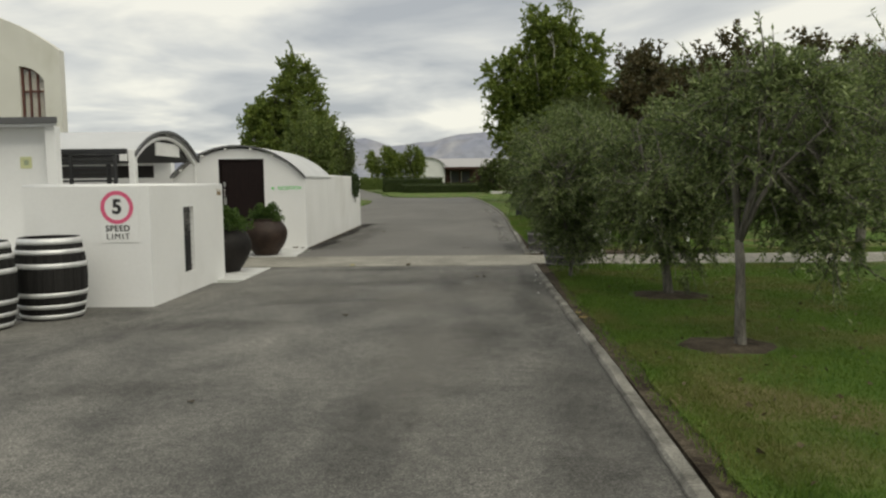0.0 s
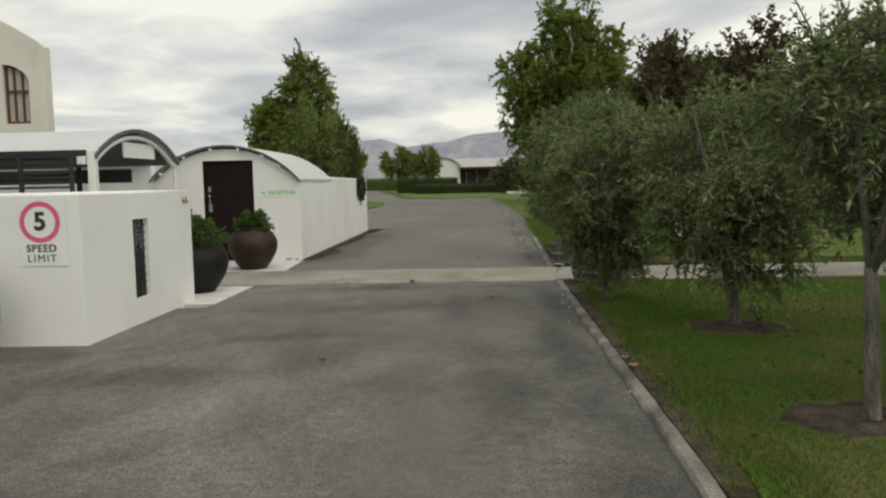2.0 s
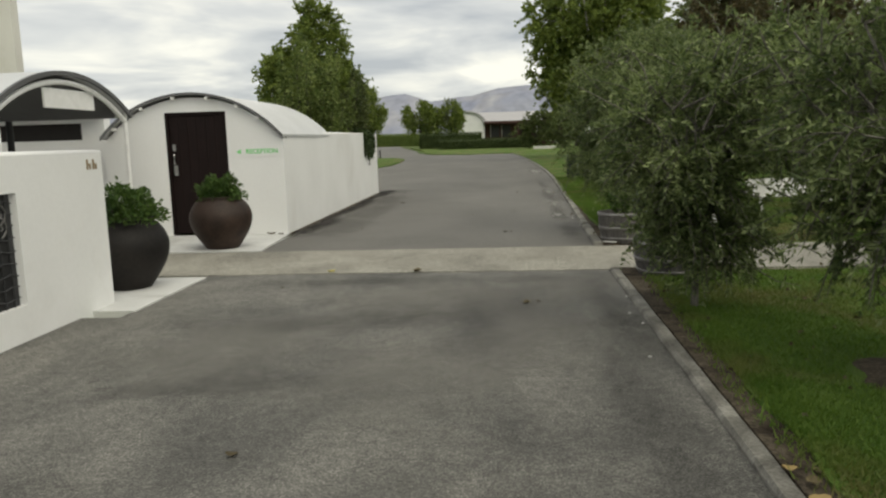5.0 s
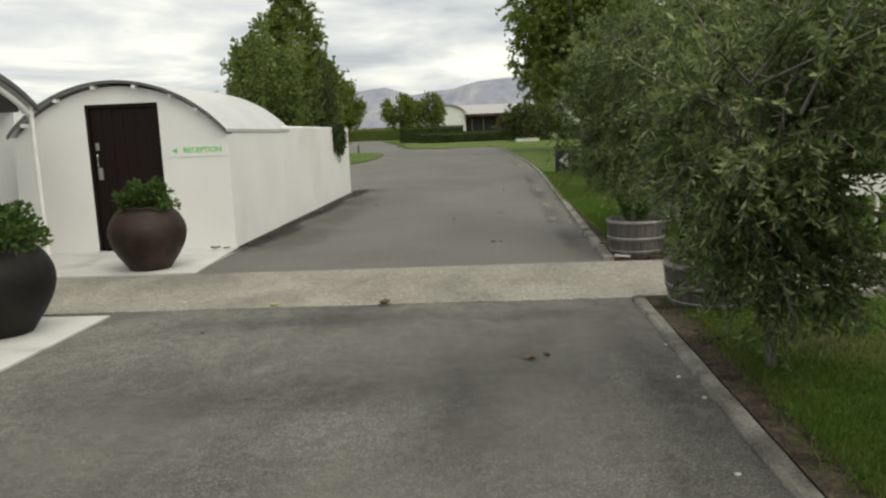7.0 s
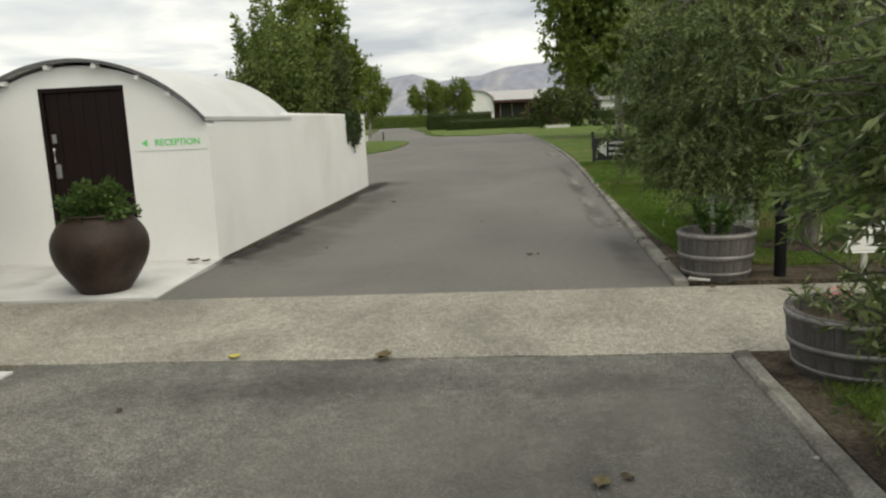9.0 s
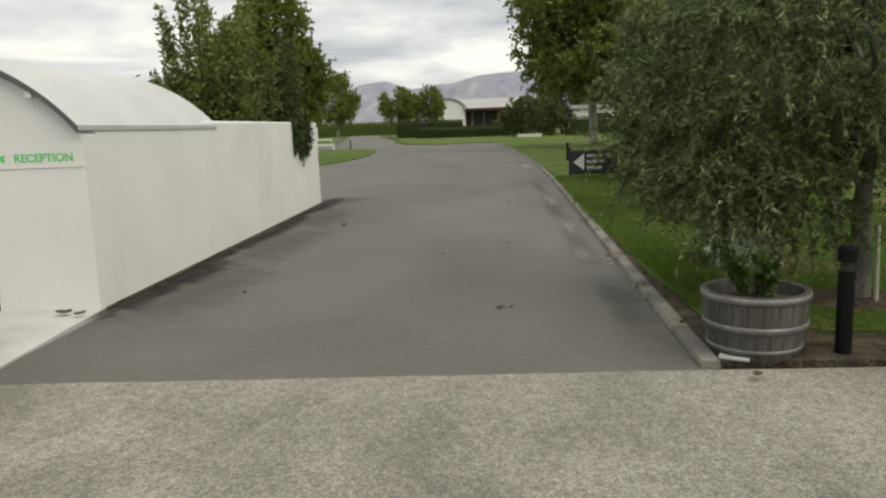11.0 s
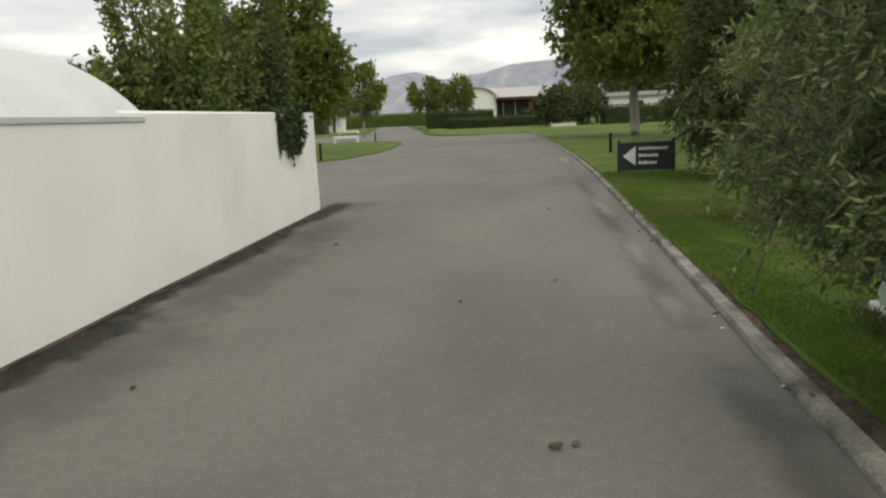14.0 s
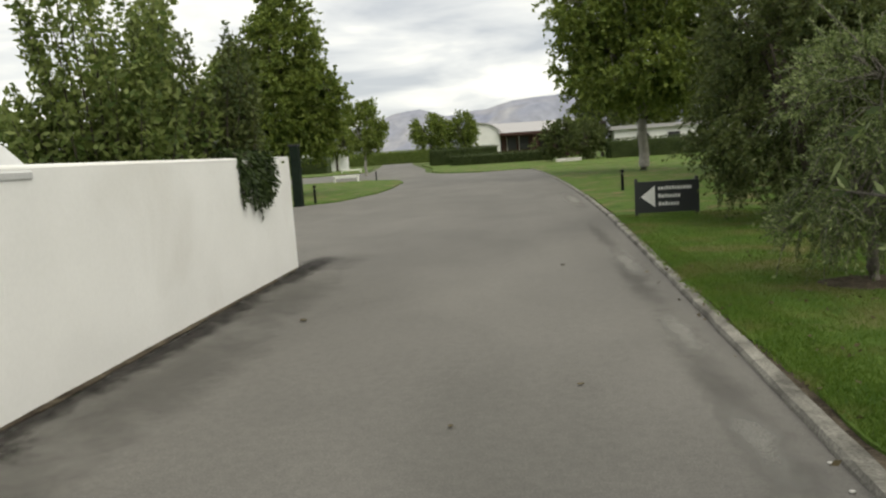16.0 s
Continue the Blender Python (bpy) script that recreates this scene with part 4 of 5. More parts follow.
for i in range(6):
    for x in (-0.375, 0.375):
        part("slat", box(x - 0.345, x + 0.345, 0.01, 0.03, 0.05 + 0.072 * i, 0.085 + 0.072 * i), DARKSTEEL, screen)
# a curved eave and dark bay deeper in the courtyard
bay = thing("courtyard_bay", (0, 0, 0), "low white courtyard building with a dark opening", "building")
bm = bmesh.new()
box(-11.9, -6.6, 16.0, 16.2, -0.05, 1.62, 0, bm)
box(-11.9, -6.6, 16.0, 16.2, 1.90, 2.02, 0, bm)
box(-11.9, -11.5, 16.0, 16.2, 1.62, 1.90, 0, bm)
box(-7.0, -6.6, 16.0, 16.2, 1.62, 1.90, 0, bm)
part("wall", bm, PLASTER, bay)
part("opening", box(-11.5, -7.0, 16.22, 16.30, 1.6, 1.92), SHADEROOM, bay, "dark panel filling the window, painted as an unlit room")
part("eave", box(-12.0, -6.56, 15.6, 17.6, 2.02, 2.09, 0.01), ROOFING, bay)

# ---- two-storey building behind the courtyard ----
tall = thing("winery_building", (0, 0, 0), "two-storey cream building with a curved parapet", "building")
PX, PZ, PR = -18.2, -0.6, 8.2


def parapet(x):
    return PZ + math.sqrt(max(0.1, PR * PR - (x - PX) ** 2))


FY = 24.0
wx0, wx1 = -14.60, -13.79
bm = bmesh.new()
def up_to(x0, x1, low):
    return list(low) + [(x, parapet(x)) for x in np.linspace(x1, x0, 12)]
slab_xz(up_to(-23.4, wx0, [(-23.4, -0.05), (wx0, -0.05)]), FY, FY + 0.3, bm)
slab_xz(up_to(wx1, -13.22, [(wx1, -0.05), (-13.22, -0.05)]), FY, FY + 0.3, bm)
slab_xz([(wx0, -0.05), (wx1, -0.05), (wx1, 3.60), (wx0, 3.60)], FY, FY + 0.3, bm)


def head_z(x, drop=0.0):
    """Height of the window's curved head."""
    return 4.56 + (0.86 - drop) * math.sqrt(max(0.0, 1 - 0.78 * ((x - wx0) / (wx1 - wx0)) ** 2))


head = [(x, head_z(x)) for x in np.linspace(wx0, wx1, 10)]
slab_xz(up_to(wx0, wx1, head), FY, FY + 0.3, bm)
part("front_wall", bm, BEIGE, tall)
part("side_wall", prism([(-13.52, FY + 0.3), (-13.24, FY + 0.3), (-21.4, 36), (-21.7, 36)], -0.05, 5.3), BEIGE, tall)
part("roof", prism([(-23.4, FY + 0.3), (-13.32, FY + 0.3), (-21.4, 36), (-23.4, 36)], 5.3, 5.40), ROOFING, tall)
win = part("window", slab_xz([(wx0, 3.60), (wx1, 3.60), (wx1, 3.68), (wx0, 3.68)], FY + 0.10, FY + 0.17), FRAMEWOOD, tall, "red-brown window with a slanted top")
for o in ([(wx0, 3.68), (wx0 + 0.07, 3.68), (wx0 + 0.07, head_z(wx0 + 0.07, 0.07)), (wx0, head_z(wx0, 0.07))], [(wx1 - 0.07, 3.68), (wx1, 3.68), (wx1, head_z(wx1, 0.07)), (wx1 - 0.07, head_z(wx1 - 0.07, 0.07))],
          [(x, head_z(x, 0.075)) for x in np.linspace(wx0, wx1, 10)] + head[::-1], [(-14.35, 3.68), (-14.29, 3.68), (-14.29, head_z(-14.29, 0.07)), (-14.35, head_z(-14.35, 0.07))],
          [(-14.09, 3.68), (-14.03, 3.68), (-14.03, head_z(-14.03, 0.07)), (-14.09, head_z(-14.09, 0.07))], [(wx0 + 0.07, 4.58), (wx1 - 0.07, 4.58), (wx1 - 0.07, 4.64), (wx0 + 0.07, 4.64)]):
    part("window_frame", slab_xz(o, FY + 0.10 + 0.001 * len(win.children), FY + 0.165 + 0.001 * len(win.children)), FRAMEWOOD, win)
inner_head = [(x, head_z(x, 0.04)) for x in np.linspace(wx1 - 0.05, wx0 + 0.05, 8)]
pane = part("pane", slab_xz([(wx0 + 0.05, 3.66), (wx1 - 0.05, 3.66)] + inner_head, FY + 0.135, FY + 0.141), GLASS, win)
pane.visible_shadow = False
part("curtain", slab_xz([(wx0 + 0.02, 3.63), (wx1 - 0.02, 3.63)] + inner_head, FY + 0.20, FY + 0.22), CURTAIN, win, "pale curtain")

lower = thing("porch_building", (0, 0, 0), "single-storey white porch with a flat grey roof", "building")
part("wall", prism([(-9.6, 9.98), (-6.06, 9.98), (-6.95, 11.2), (-9.6, 11.2)], -0.05, 2.05), PLASTER, lower)
part("upper_band", prism([(-9.6, 10.04), (-6.12, 10.04), (-6.95, 11.2), (-9.6, 11.2)], 2.052, 2.298), PLASTER, lower)
part("roof_slab", prism([(-9.8, 9.70), (-5.80, 9.70), (-6.95, 11.35), (-9.8, 11.35)], 2.30, 2.40), ROOFING, lower, "flat grey roof slab")
part("roof_trim", box(-9.82, -5.78, 9.66, 9.698, 2.33, 2.42, 0.006), TRIM, lower, "dark roof edge")
part("column", box(-6.03, -5.88, 9.80, 9.95, -0.02, 2.298, 0.01), PLASTER, lower, "square white column")
notice = thing("wall_notice", (-6.42, 9.976, 1.79), "small square yellow-green notice on the white wall", "notice")
part("plate", box(-0.085, 0.085, -0.006, 0.0, -0.085, 0.085, 0.003), plain("yellow_green_notice", (0.52, 0.53, 0.30), 0.6), notice)
part("panel", box(-0.03, 0.04, -0.009, -0.0062, -0.04, 0.04), plain("notice_print", (0.30, 0.34, 0.22), 0.6), notice)


# ---- wine barrels ----
def barrel_radius(z, h, r_end, r_mid):
    return r_end + (r_mid - r_end) * (1 - ((z - h / 2) / (h / 2)) ** 2)


def barrel(name, at, h, r_end, r_mid, hoops, label, category, stave_mat, hoop_mat, count=22, cut=False, turn=0.0, group=""):
    """A cask of separate staves held by hoops; cut: half of one, open above."""
    ob = thing(name, at, label, category, group, turn=turn)
    full = h * 2 if cut else h
    zs = [h * i / 8 for i in range(9)]
    zr = (lambda z: barrel_radius(z, full, r_end, r_mid))
    bm = bmesh.new()
    half = math.pi / count * 0.97
    rows = []
    for z in zs:
        r = zr(z)
        rows.append([bm.verts.new((q * math.cos(a), q * math.sin(a), z)) for q, a in ((r, -half), (r + 0.004, 0), (r, half), (r - 0.028, half), (r - 0.028, -half))])
    for a, b in zip(rows, rows[1:]):
        for j in range(5):
            bm.faces.new((a[j], a[(j + 1) % 5], b[(j + 1) % 5], b[j]))
    bm.faces.new(rows[0][::-1]), bm.faces.new(rows[-1])
    bmesh.ops.recalc_face_normals(bm, faces=bm.faces)
    me = mesh_of(bm, "stave")
    for i in range(count):
        s = part("stave", me, stave_mat, ob)
        s.rotation_euler = (0, 0, 2 * math.pi * i / count)
    for z0, z1 in hoops:
        prof = [(zr(z0) + 0.002, z0), (zr(z0) + 0.010, z0), (zr((z0 + z1) / 2) + 0.011, (z0 + z1) / 2), (zr(z1) + 0.010, z1), (zr(z1) + 0.002, z1)]
        part("hoop", lathe(prof, 40), hoop_mat, ob, "", True)
    if cut:
        rs = zr(h - 0.07) - 0.03
        bm = lathe([(0.0005, h - 0.05), (rs * 0.5, h - 0.055), (rs, h - 0.08), (rs, h - 0.14)], 24)
        part("soil", bm, SOIL, ob, "dark soil")
    else:
        part("head", lathe([(0.0005, h - 0.03), (zr(h) - 0.03, h - 0.03), (zr(h) - 0.03, h - 0.06)], 32), stave_mat, ob)
    return ob


black_hoops = ((0.02, 0.065), (0.13, 0.175), (0.255, 0.305), (0.565, 0.62), (0.715, 0.765), (0.82, 0.885))
cask = barrel("wine_barrel", (-4.62, 7.22, 0), 0.89, 0.30, 0.365, black_hoops, "black wine barrel with bright metal hoops, beside the white wall", "barrel", STAVE, HOOP, group="black wine barrels")
copy_thing(cask, pose(-5.02, 6.55, 0, 0, 0, 7))

half_hoops = ((0.05, 0.08), (0.185, 0.225), (0.365, 0.405))
tub_1 = barrel("half_barrel_planter", (1.58, 14.12, 0.02), 0.41, 0.262, 0.315, half_hoops, "weathered grey half-barrel planter beside the path", "planter", OLDSTAVE, OLDHOOP, cut=True, group="half-barrel planters")
tub_2 = copy_thing(tub_1, pose(1.66, 11.60, 0.03, 0, 0, 40) @ Matrix.Diagonal((1.15, 1.15, 0.86, 1)))
tub_2["label"] = "weathered half-barrel planter with straggly shrub at the crossing"


def tub_plant(name, at, label, seed, count, height, spread, leaf, material, stems=9):
    """A loose plant: thin stems with leaves along them."""
    rng = np.random.default_rng(seed)
    ob = thing(name, at, label, "plant")
    bm = bmesh.new()
    ps, ds = [], []
    for i in range(stems):
        a = rng.uniform(0, 2 * math.pi)
        s = spread * rng.uniform(0.3, 1.0)
        hgt = height * rng.uniform(0.55, 1.0)
        top = Vector((s * math.cos(a), s * math.sin(a), hgt))
        foot = Vector((0.25 * s * math.cos(a), 0.25 * s * math.sin(a), 0.0))
        mid_p = foot.lerp(top, 0.5) + Vector((0, 0, 0.1 * hgt))
        tube([foot, mid_p, top], [0.006, 0.0045, 0.002], 5, bm)
        for k in range(count // stems):
            f = rng.uniform(0.2, 1.0)
            p = foot.lerp(mid_p, f * 2) if f < 0.5 else mid_p.lerp(top, f * 2 - 1)
            ps.append(tuple(p)); ds.append(tuple(rng.normal(size=3) + np.array((math.cos(a), math.sin(a), 0.3))))
    part("stems", bm, BARK, ob)
    part("foliage", leaves_mesh("foliage", np.array(ps), np.array(ds), leaf[0], leaf[1], rng), material, ob)
    return ob


tub_plant("tub_plant", (1.58, 14.10, 0.35), "leafy green plant growing in a half barrel", 5, 460, 0.34, 0.19, (0.075, 0.042), POTLEAF)
straggler = tub_plant("tub_shrub", (1.66, 11.54, 0.29), "straggly grey-green shrub with a few pink tips", 8, 700, 0.26, 0.40, (0.075, 0.018), OLIVE, 16)
rng0 = np.random.default_rng(3)
part("flower", leaves_mesh("flower", np.array([(-0.16, -0.05, 0.20)] * 14) + rng0.normal(0, 0.02, (14, 3)), rng0.normal(size=(14, 3)), 0.03, 0.02, rng0), PINKFLOWER, straggler, "faded pink flower tips")


# ---- big glazed pots ----
def big_pot(at, material, label, height, r_mid, r_rim, r_base, seed, plant_h, plant_r):
    ob = thing("potted_shrub", at, label, "plant pot", "glazed pots at the entrance")
    prof = [(0.001, 0.0), (r_base, 0.0), (r_base + 0.012, 0.012)]
    for i in range(1, 15):
        f = i / 15
        r = r_base + (r_mid - r_base) * math.sin(min(1.0, f / 0.62) * math.pi / 2) if f < 0.62 else r_rim + (r_mid - r_rim) * math.cos((f - 0.62) / 0.38 * math.pi / 2) ** 0.8
        prof.append((r, f * height * 0.97))
    prof += [(r_rim, height * 0.965), (r_rim + 0.018, height * 0.975), (r_rim + 0.018, height), (r_rim - 0.02, height), (r_rim - 0.03, height - 0.09)]
    part("pot", lathe(prof, 48), material, ob, "", True)
    part("soil", lathe([(0.001, height - 0.05), (r_rim - 0.03, height - 0.055)], 24), SOIL, ob, "dark soil")
    rng = np.random.default_rng(seed)
    k = 2600
    u = rng.normal(size=(k, 3)); u /= np.linalg.norm(u, axis=1, keepdims=True)
    u[:, 2] = np.abs(u[:, 2])
    lump = np.array([0.78 + 0.5 * noise.noise(Vector(w) * 2.6 + Vector((seed, 0, 0))) for w in u])
    rr = (0.55 + 0.45 * rng.uniform(0, 1, k) ** 0.5) * lump
    p = u * rr[:, None] * np.array((plant_r, plant_r, plant_h)) + np.array((0, 0, height - 0.05))
    part("foliage", bush_leaves("foliage", p, u, (0.055, 0.034), rng, 0.8), POTLEAF, ob, "low leafy green shrub")
    bm = bmesh.new()
    for i in range(14):
        e = Vector(p[i * 40])
        tube([(0.02 * math.cos(i), 0.02 * math.sin(i), height - 0.06), (e.x * 0.5, e.y * 0.5, (e.z + height) / 2), e], [0.008, 0.006, 0.003], 5, bm)
    part("stems", bm, BARK, ob)
    return ob


big_pot((-4.04, 14.22, 0.012), BROWNPOT, "large round brown glazed pot with a leafy shrub", 0.74, 0.435, 0.28, 0.22, 4, 0.38, 0.42)
big_pot((-3.98, 11.34, 0.012), DARKPOT, "large charcoal glazed pot with a leafy shrub, beside the wall", 0.74, 0.43, 0.28, 0.22, 9, 0.42, 0.47)

# ---- bollards, small signs ----
def bollard(at, label="short black bollard light on the lawn"):
    ob = thing("bollard", at, label, "bollard", "black bollards")
    part("column", lathe([(0.001, 0), (0.048, 0), (0.048, 0.52), (0.001, 0.52)], 16), BLACKPAINT, ob)
    part("neck", lathe([(0.034, 0.52), (0.034, 0.58)], 16), SIGNBLACK, ob)
    part("cap", lathe([(0.001, 0.58), (0.056, 0.58), (0.058, 0.655), (0.045, 0.675), (0.001, 0.68)], 16), BLACKPAINT, ob)
    return ob


first_bollard = bollard((2.08, 14.0, 0.03), "short black bollard light beside the path")
for x, y in ((3.2, 38.5), (-7.7, 41.6), (-9.9, 66.0)):
    copy_thing(first_bollard, pose(x, y, 0.045))["label"] = "short black bollard light on the lawn"

path_sign = thing("path_sign", (2.69, 13.85, 0.03), "small white sign board on a pale post", "sign")
part("post", box(-0.02, 0.02, -0.02, 0.02, 0.0, 0.30, 0.004), plain("pale_post", (0.52, 0.52, 0.46), 0.7), path_sign)
part("board", box(-0.165, 0.165, -0.035, -0.02, 0.22, 0.47, 0.02), SIGNWHITE, path_sign)
part("arrow", box(0.05, 0.15, -0.039, -0.0355, 0.30, 0.39, 0.002), SIGNBLACK, path_sign, "dark arrow mark")
second_sign = thing("path_sign", (4.35, 15.4, -0.05), "long white sign board on pale posts behind the olive trees", "sign")
for x in (-0.5, 0.5):
    part("post", box(x - 0.02, x + 0.02, -0.02, 0.02, 0.0, 0.55, 0.004), WHITESTEEL, second_sign)
part("board", box(-0.75, 0.75, -0.036, -0.021, 0.52, 0.80, 0.008), SIGNWHITE, second_sign)

parking = thing("parking_sign", (2.86, 29.65, 0.05), "low dark board with a white arrow and small white lettering", "sign")
part("board", box(-0.64, 0.64, -0.02, 0.02, 0.06, 0.70, 0.006), SIGNDARK, parking)
for x in (-0.6, 0.6):
    part("post", box(x - 0.03, x + 0.03, 0.021, 0.08, 0.0, 0.76, 0.004), SIGNBLACK, parking)
bm = bmesh.new()
bm.faces.new([bm.verts.new(v) for v in ((-0.52, -0.024, 0.39), (-0.24, -0.024, 0.17), (-0.24, -0.024, 0.61))])
part("arrow", bm, SIGNWHITE, parking, "white arrow")
rb = random.Random(4)
for z, w in ((0.55, 0.64), (0.39, 0.44), (0.23, 0.40)):
    x = -0.17
    bm = bmesh.new()
    while x < -0.17 + w:
        ww = rb.uniform(0.03, 0.055)
        hh = rb.choice((0.03, 0.03, 0.048))
        box(x, x + ww, -0.024, -0.0215, z - 0.03, z + hh, 0, bm)
        x += ww + 0.014
    part("lettering", bm, SIGNWHITE, parking, "line of small white letters")

# ---- olive trees and others beside the driveway ----
OL = "grey-green olive tree with thin pale branches on the lawn"
olive = dict(leaf=(0.060, 0.0165), bark=BARK, leaves=OLIVE, twig_len=0.30, twig_r=0.007, open_gaps=-0.12, droop=0.35, category="olive tree", group="olive trees", upright=0.35, limbs=9)
tree("olive_tree", (2.20, 5.25, 0.05), OL, 2.7, 0.9, 0.045, (0.1, 0.0, 1.75), (0.9, 0.9, 0.9), 350, 4, 25, seed=11, lean=(-0.04, 0.0),
     **dict(olive, limbs=6, masses=((0.12, 0.0, 1.85, 0.68, 0.75, 0.55), (0.42, 0.12, 1.35, 0.55, 0.65, 0.38), (0.72, 0.05, 1.05, 0.42, 0.5, 0.5)), droop=0.35, whips=52, whip_len=0.45, whip_up=0.9))
tree("olive_tree", (2.42, 8.12, 0.05), OL, 2.6, 0.55, 0.055, (-0.1, 0.05, 1.5), (0.95, 1.0, 1.0), 400, 4, 27, seed=12, lean=(-0.08, 0.0),
     **dict(olive, masses=((-0.1, 0.05, 1.62, 0.75, 0.85, 0.72), (-0.32, 0.0, 0.98, 0.45, 0.6, 0.38), (0.35, 0.0, 1.15, 0.6, 0.7, 0.45), (0.12, -0.2, 0.72, 0.36, 0.36, 0.36)), droop=0.5, whips=42, whip_len=0.5))
tree("olive_tree", (2.80, 15.3, 0.05), OL, 3.4, 0.95, 0.075, (-0.62, 0.0, 1.85), (1.5, 1.4, 1.25), 760, 4, 29, seed=13,
     **dict(olive, masses=((-0.5, 0.0, 2.05, 1.55, 1.4, 1.1), (-0.95, 0.1, 1.2, 0.8, 0.9, 0.6), (0.4, 0.0, 1.4, 0.9, 1.0, 0.6), (-0.3, 0.25, 0.85, 0.55, 0.5, 0.42), (-1.36, 0.68, 1.42, 0.62, 0.45, 0.62), (-1.0, 0.2, 0.95, 0.6, 0.6, 0.5)), droop=0.7, whips=40, whip_len=0.6))
tree("olive_tree", (3.27, 21.68, 0.05), OL, 3.2, 0.6, 0.06, (0.3, 0.0, 1.35), (1.0, 1.1, 1.2), 360, 4, 26, seed=15,
     **dict(olive, masses=((0.2, 0.0, 1.7, 1.0, 1.1, 0.95), (-0.25, 0.1, 0.85, 0.75, 0.9, 0.5)), droop=0.7, whips=44, whip_len=0.6))
tree("olive_tree", (5.6, 18.2, 0.05), OL, 3.6, 0.8, 0.08, (0.0, 0.0, 1.9), (1.7, 1.7, 1.6), 330, 4, 26, seed=21, **olive)
tree("broadleaf_tree", (4.75, 27.2, 0.05), "dense dark green evergreen tree reaching down to the lawn", 4.8, 0.6, 0.10, (0.1, 0.1, 2.4), (2.0, 1.9, 2.3), 640, 5, 20, (0.085, 0.042), DARKBARK, DARKLEAF, 16, twig_len=0.5, droop=0.5, limbs=10, lobes=7)
tree("olive_tree", (4.6, 6.9, 0.05), OL, 3.0, 0.8, 0.08, (0.0, 0.0, 1.85), (1.3, 1.4, 1.0), 270, 4, 22, seed=17, **dict(olive, whips=24))
tree("olive_tree", (1.50, 9.95, 0.05), "bushy grey-green olive leaning over the kerb", 2.3, 0.45, 0.03, (-0.15, -0.15, 1.2), (0.55, 0.6, 0.85), 430, 4, 27, seed=18,
     **dict(olive, masses=((-0.15, -0.18, 1.42, 0.56, 0.62, 0.60), (-0.05, -0.1, 0.86, 0.42, 0.42, 0.36), (0.6, 0.05, 1.72, 0.62, 0.6, 0.5), (0.12, 0.05, 0.60, 0.46, 0.42, 0.30)), droop=0.4, open_gaps=-0.3, whips=64, whip_len=0.5, whip_up=0.5))
tree("olive_tree", (6.2, 11.0, 0.05), OL, 3.4, 0.8, 0.08, (0.0, 0.0, 1.9), (1.7, 1.6, 1.4), 300, 4, 22, seed=19, **olive)

tree("broadleaf_tree", (6.6, 55.0, 0.05), "tall green broadleaf tree with a pale trunk on the lawn", 15, 3.2, 0.26, (-0.1, 0, 8.3), (4.4, 4.4, 6.0), 1150, 5, 14, (0.23, 0.15),
     PALEBARK, OAK, 31, twig_len=0.9, droop=0.4, limbs=12, twig_r=0.012, lobes=9, fill=0.2, show_twigs=False, open_gaps=-0.35,
     masses=((0.2, 0, 11.8, 1.9, 2.2, 3.0), (-1.6, 0.3, 8.2, 3.3, 3.2, 3.2), (1.9, -0.2, 8.8, 2.9, 3.2, 3.2), (-0.1, 0, 5.4, 4.5, 4.2, 2.5)), whips=80, whip_len=1.3, whip_up=0.9)
tree("broadleaf_tree", (11.5, 46.0, 0.05), "leafy dark green tree behind the olives", 9, 2.2, 0.2, (0, 0, 5.2), (4.4, 4.2, 4.2), 560, 5, 12, (0.22, 0.14),
     DARKBARK, DARKLEAF, 32, twig_len=1.0, droop=0.4, limbs=9, twig_r=0.012, lobes=7)
tall_dark = tree("broadleaf_tree", (9.2, 37.0, 0.05), "tall russet and dark green tree in a row", 9, 1.6, 0.15, (0, 0, 4.4), (2.3, 2.3, 3.5), 420, 5, 12, (0.19, 0.12),
     DARKBARK, RUSTLEAF, 33, twig_len=0.8, droop=0.2, limbs=9, twig_r=0.01, lobes=8, group="trees in a row", upright=0.9)
rt = random.Random(6)
for x, y in ((12.6, 36.0), (16.0, 36.5), (19.4, 35.0), (23.0, 36.0), (14.2, 40.0), (20.5, 40.5), (26.5, 35.0), (10.6, 30.5), (14.5, 29.0), (10.9, 37.2), (14.3, 36.4), (17.7, 36.2), (21.2, 35.6)):
    copy_thing(tall_dark, pose(x, y, 0.04, 0, 0, rt.uniform(0, 360)) @ Matrix.Diagonal((1, 1, rt.uniform(0.76, 0.94), 1)))

# ---- trees and shrubs behind the long wall ----
tree("broadleaf_tree", (-11.2, 48.9, 0.0), "tall uneven dark green tree behind the white wall", 9.7, 2.0, 0.2, (0, 0, 5.0), (2.6, 2.4, 3.6), 900, 5, 13, (0.19, 0.12),
     DARKBARK, OAK, 41, twig_len=0.7, droop=0.35, limbs=12, twig_r=0.012, lobes=12, upright=0.6, open_gaps=-0.4,
     masses=((-0.2, 0, 4.3, 2.7, 2.5, 2.8), (-1.5, 0.2, 5.7, 1.35, 1.5, 1.6), (0.6, 0, 7.2, 1.5, 1.6, 2.5), (1.7, -0.2, 4.0, 1.5, 1.6, 2.2)), whips=60, whip_len=1.0, whip_up=1.1)


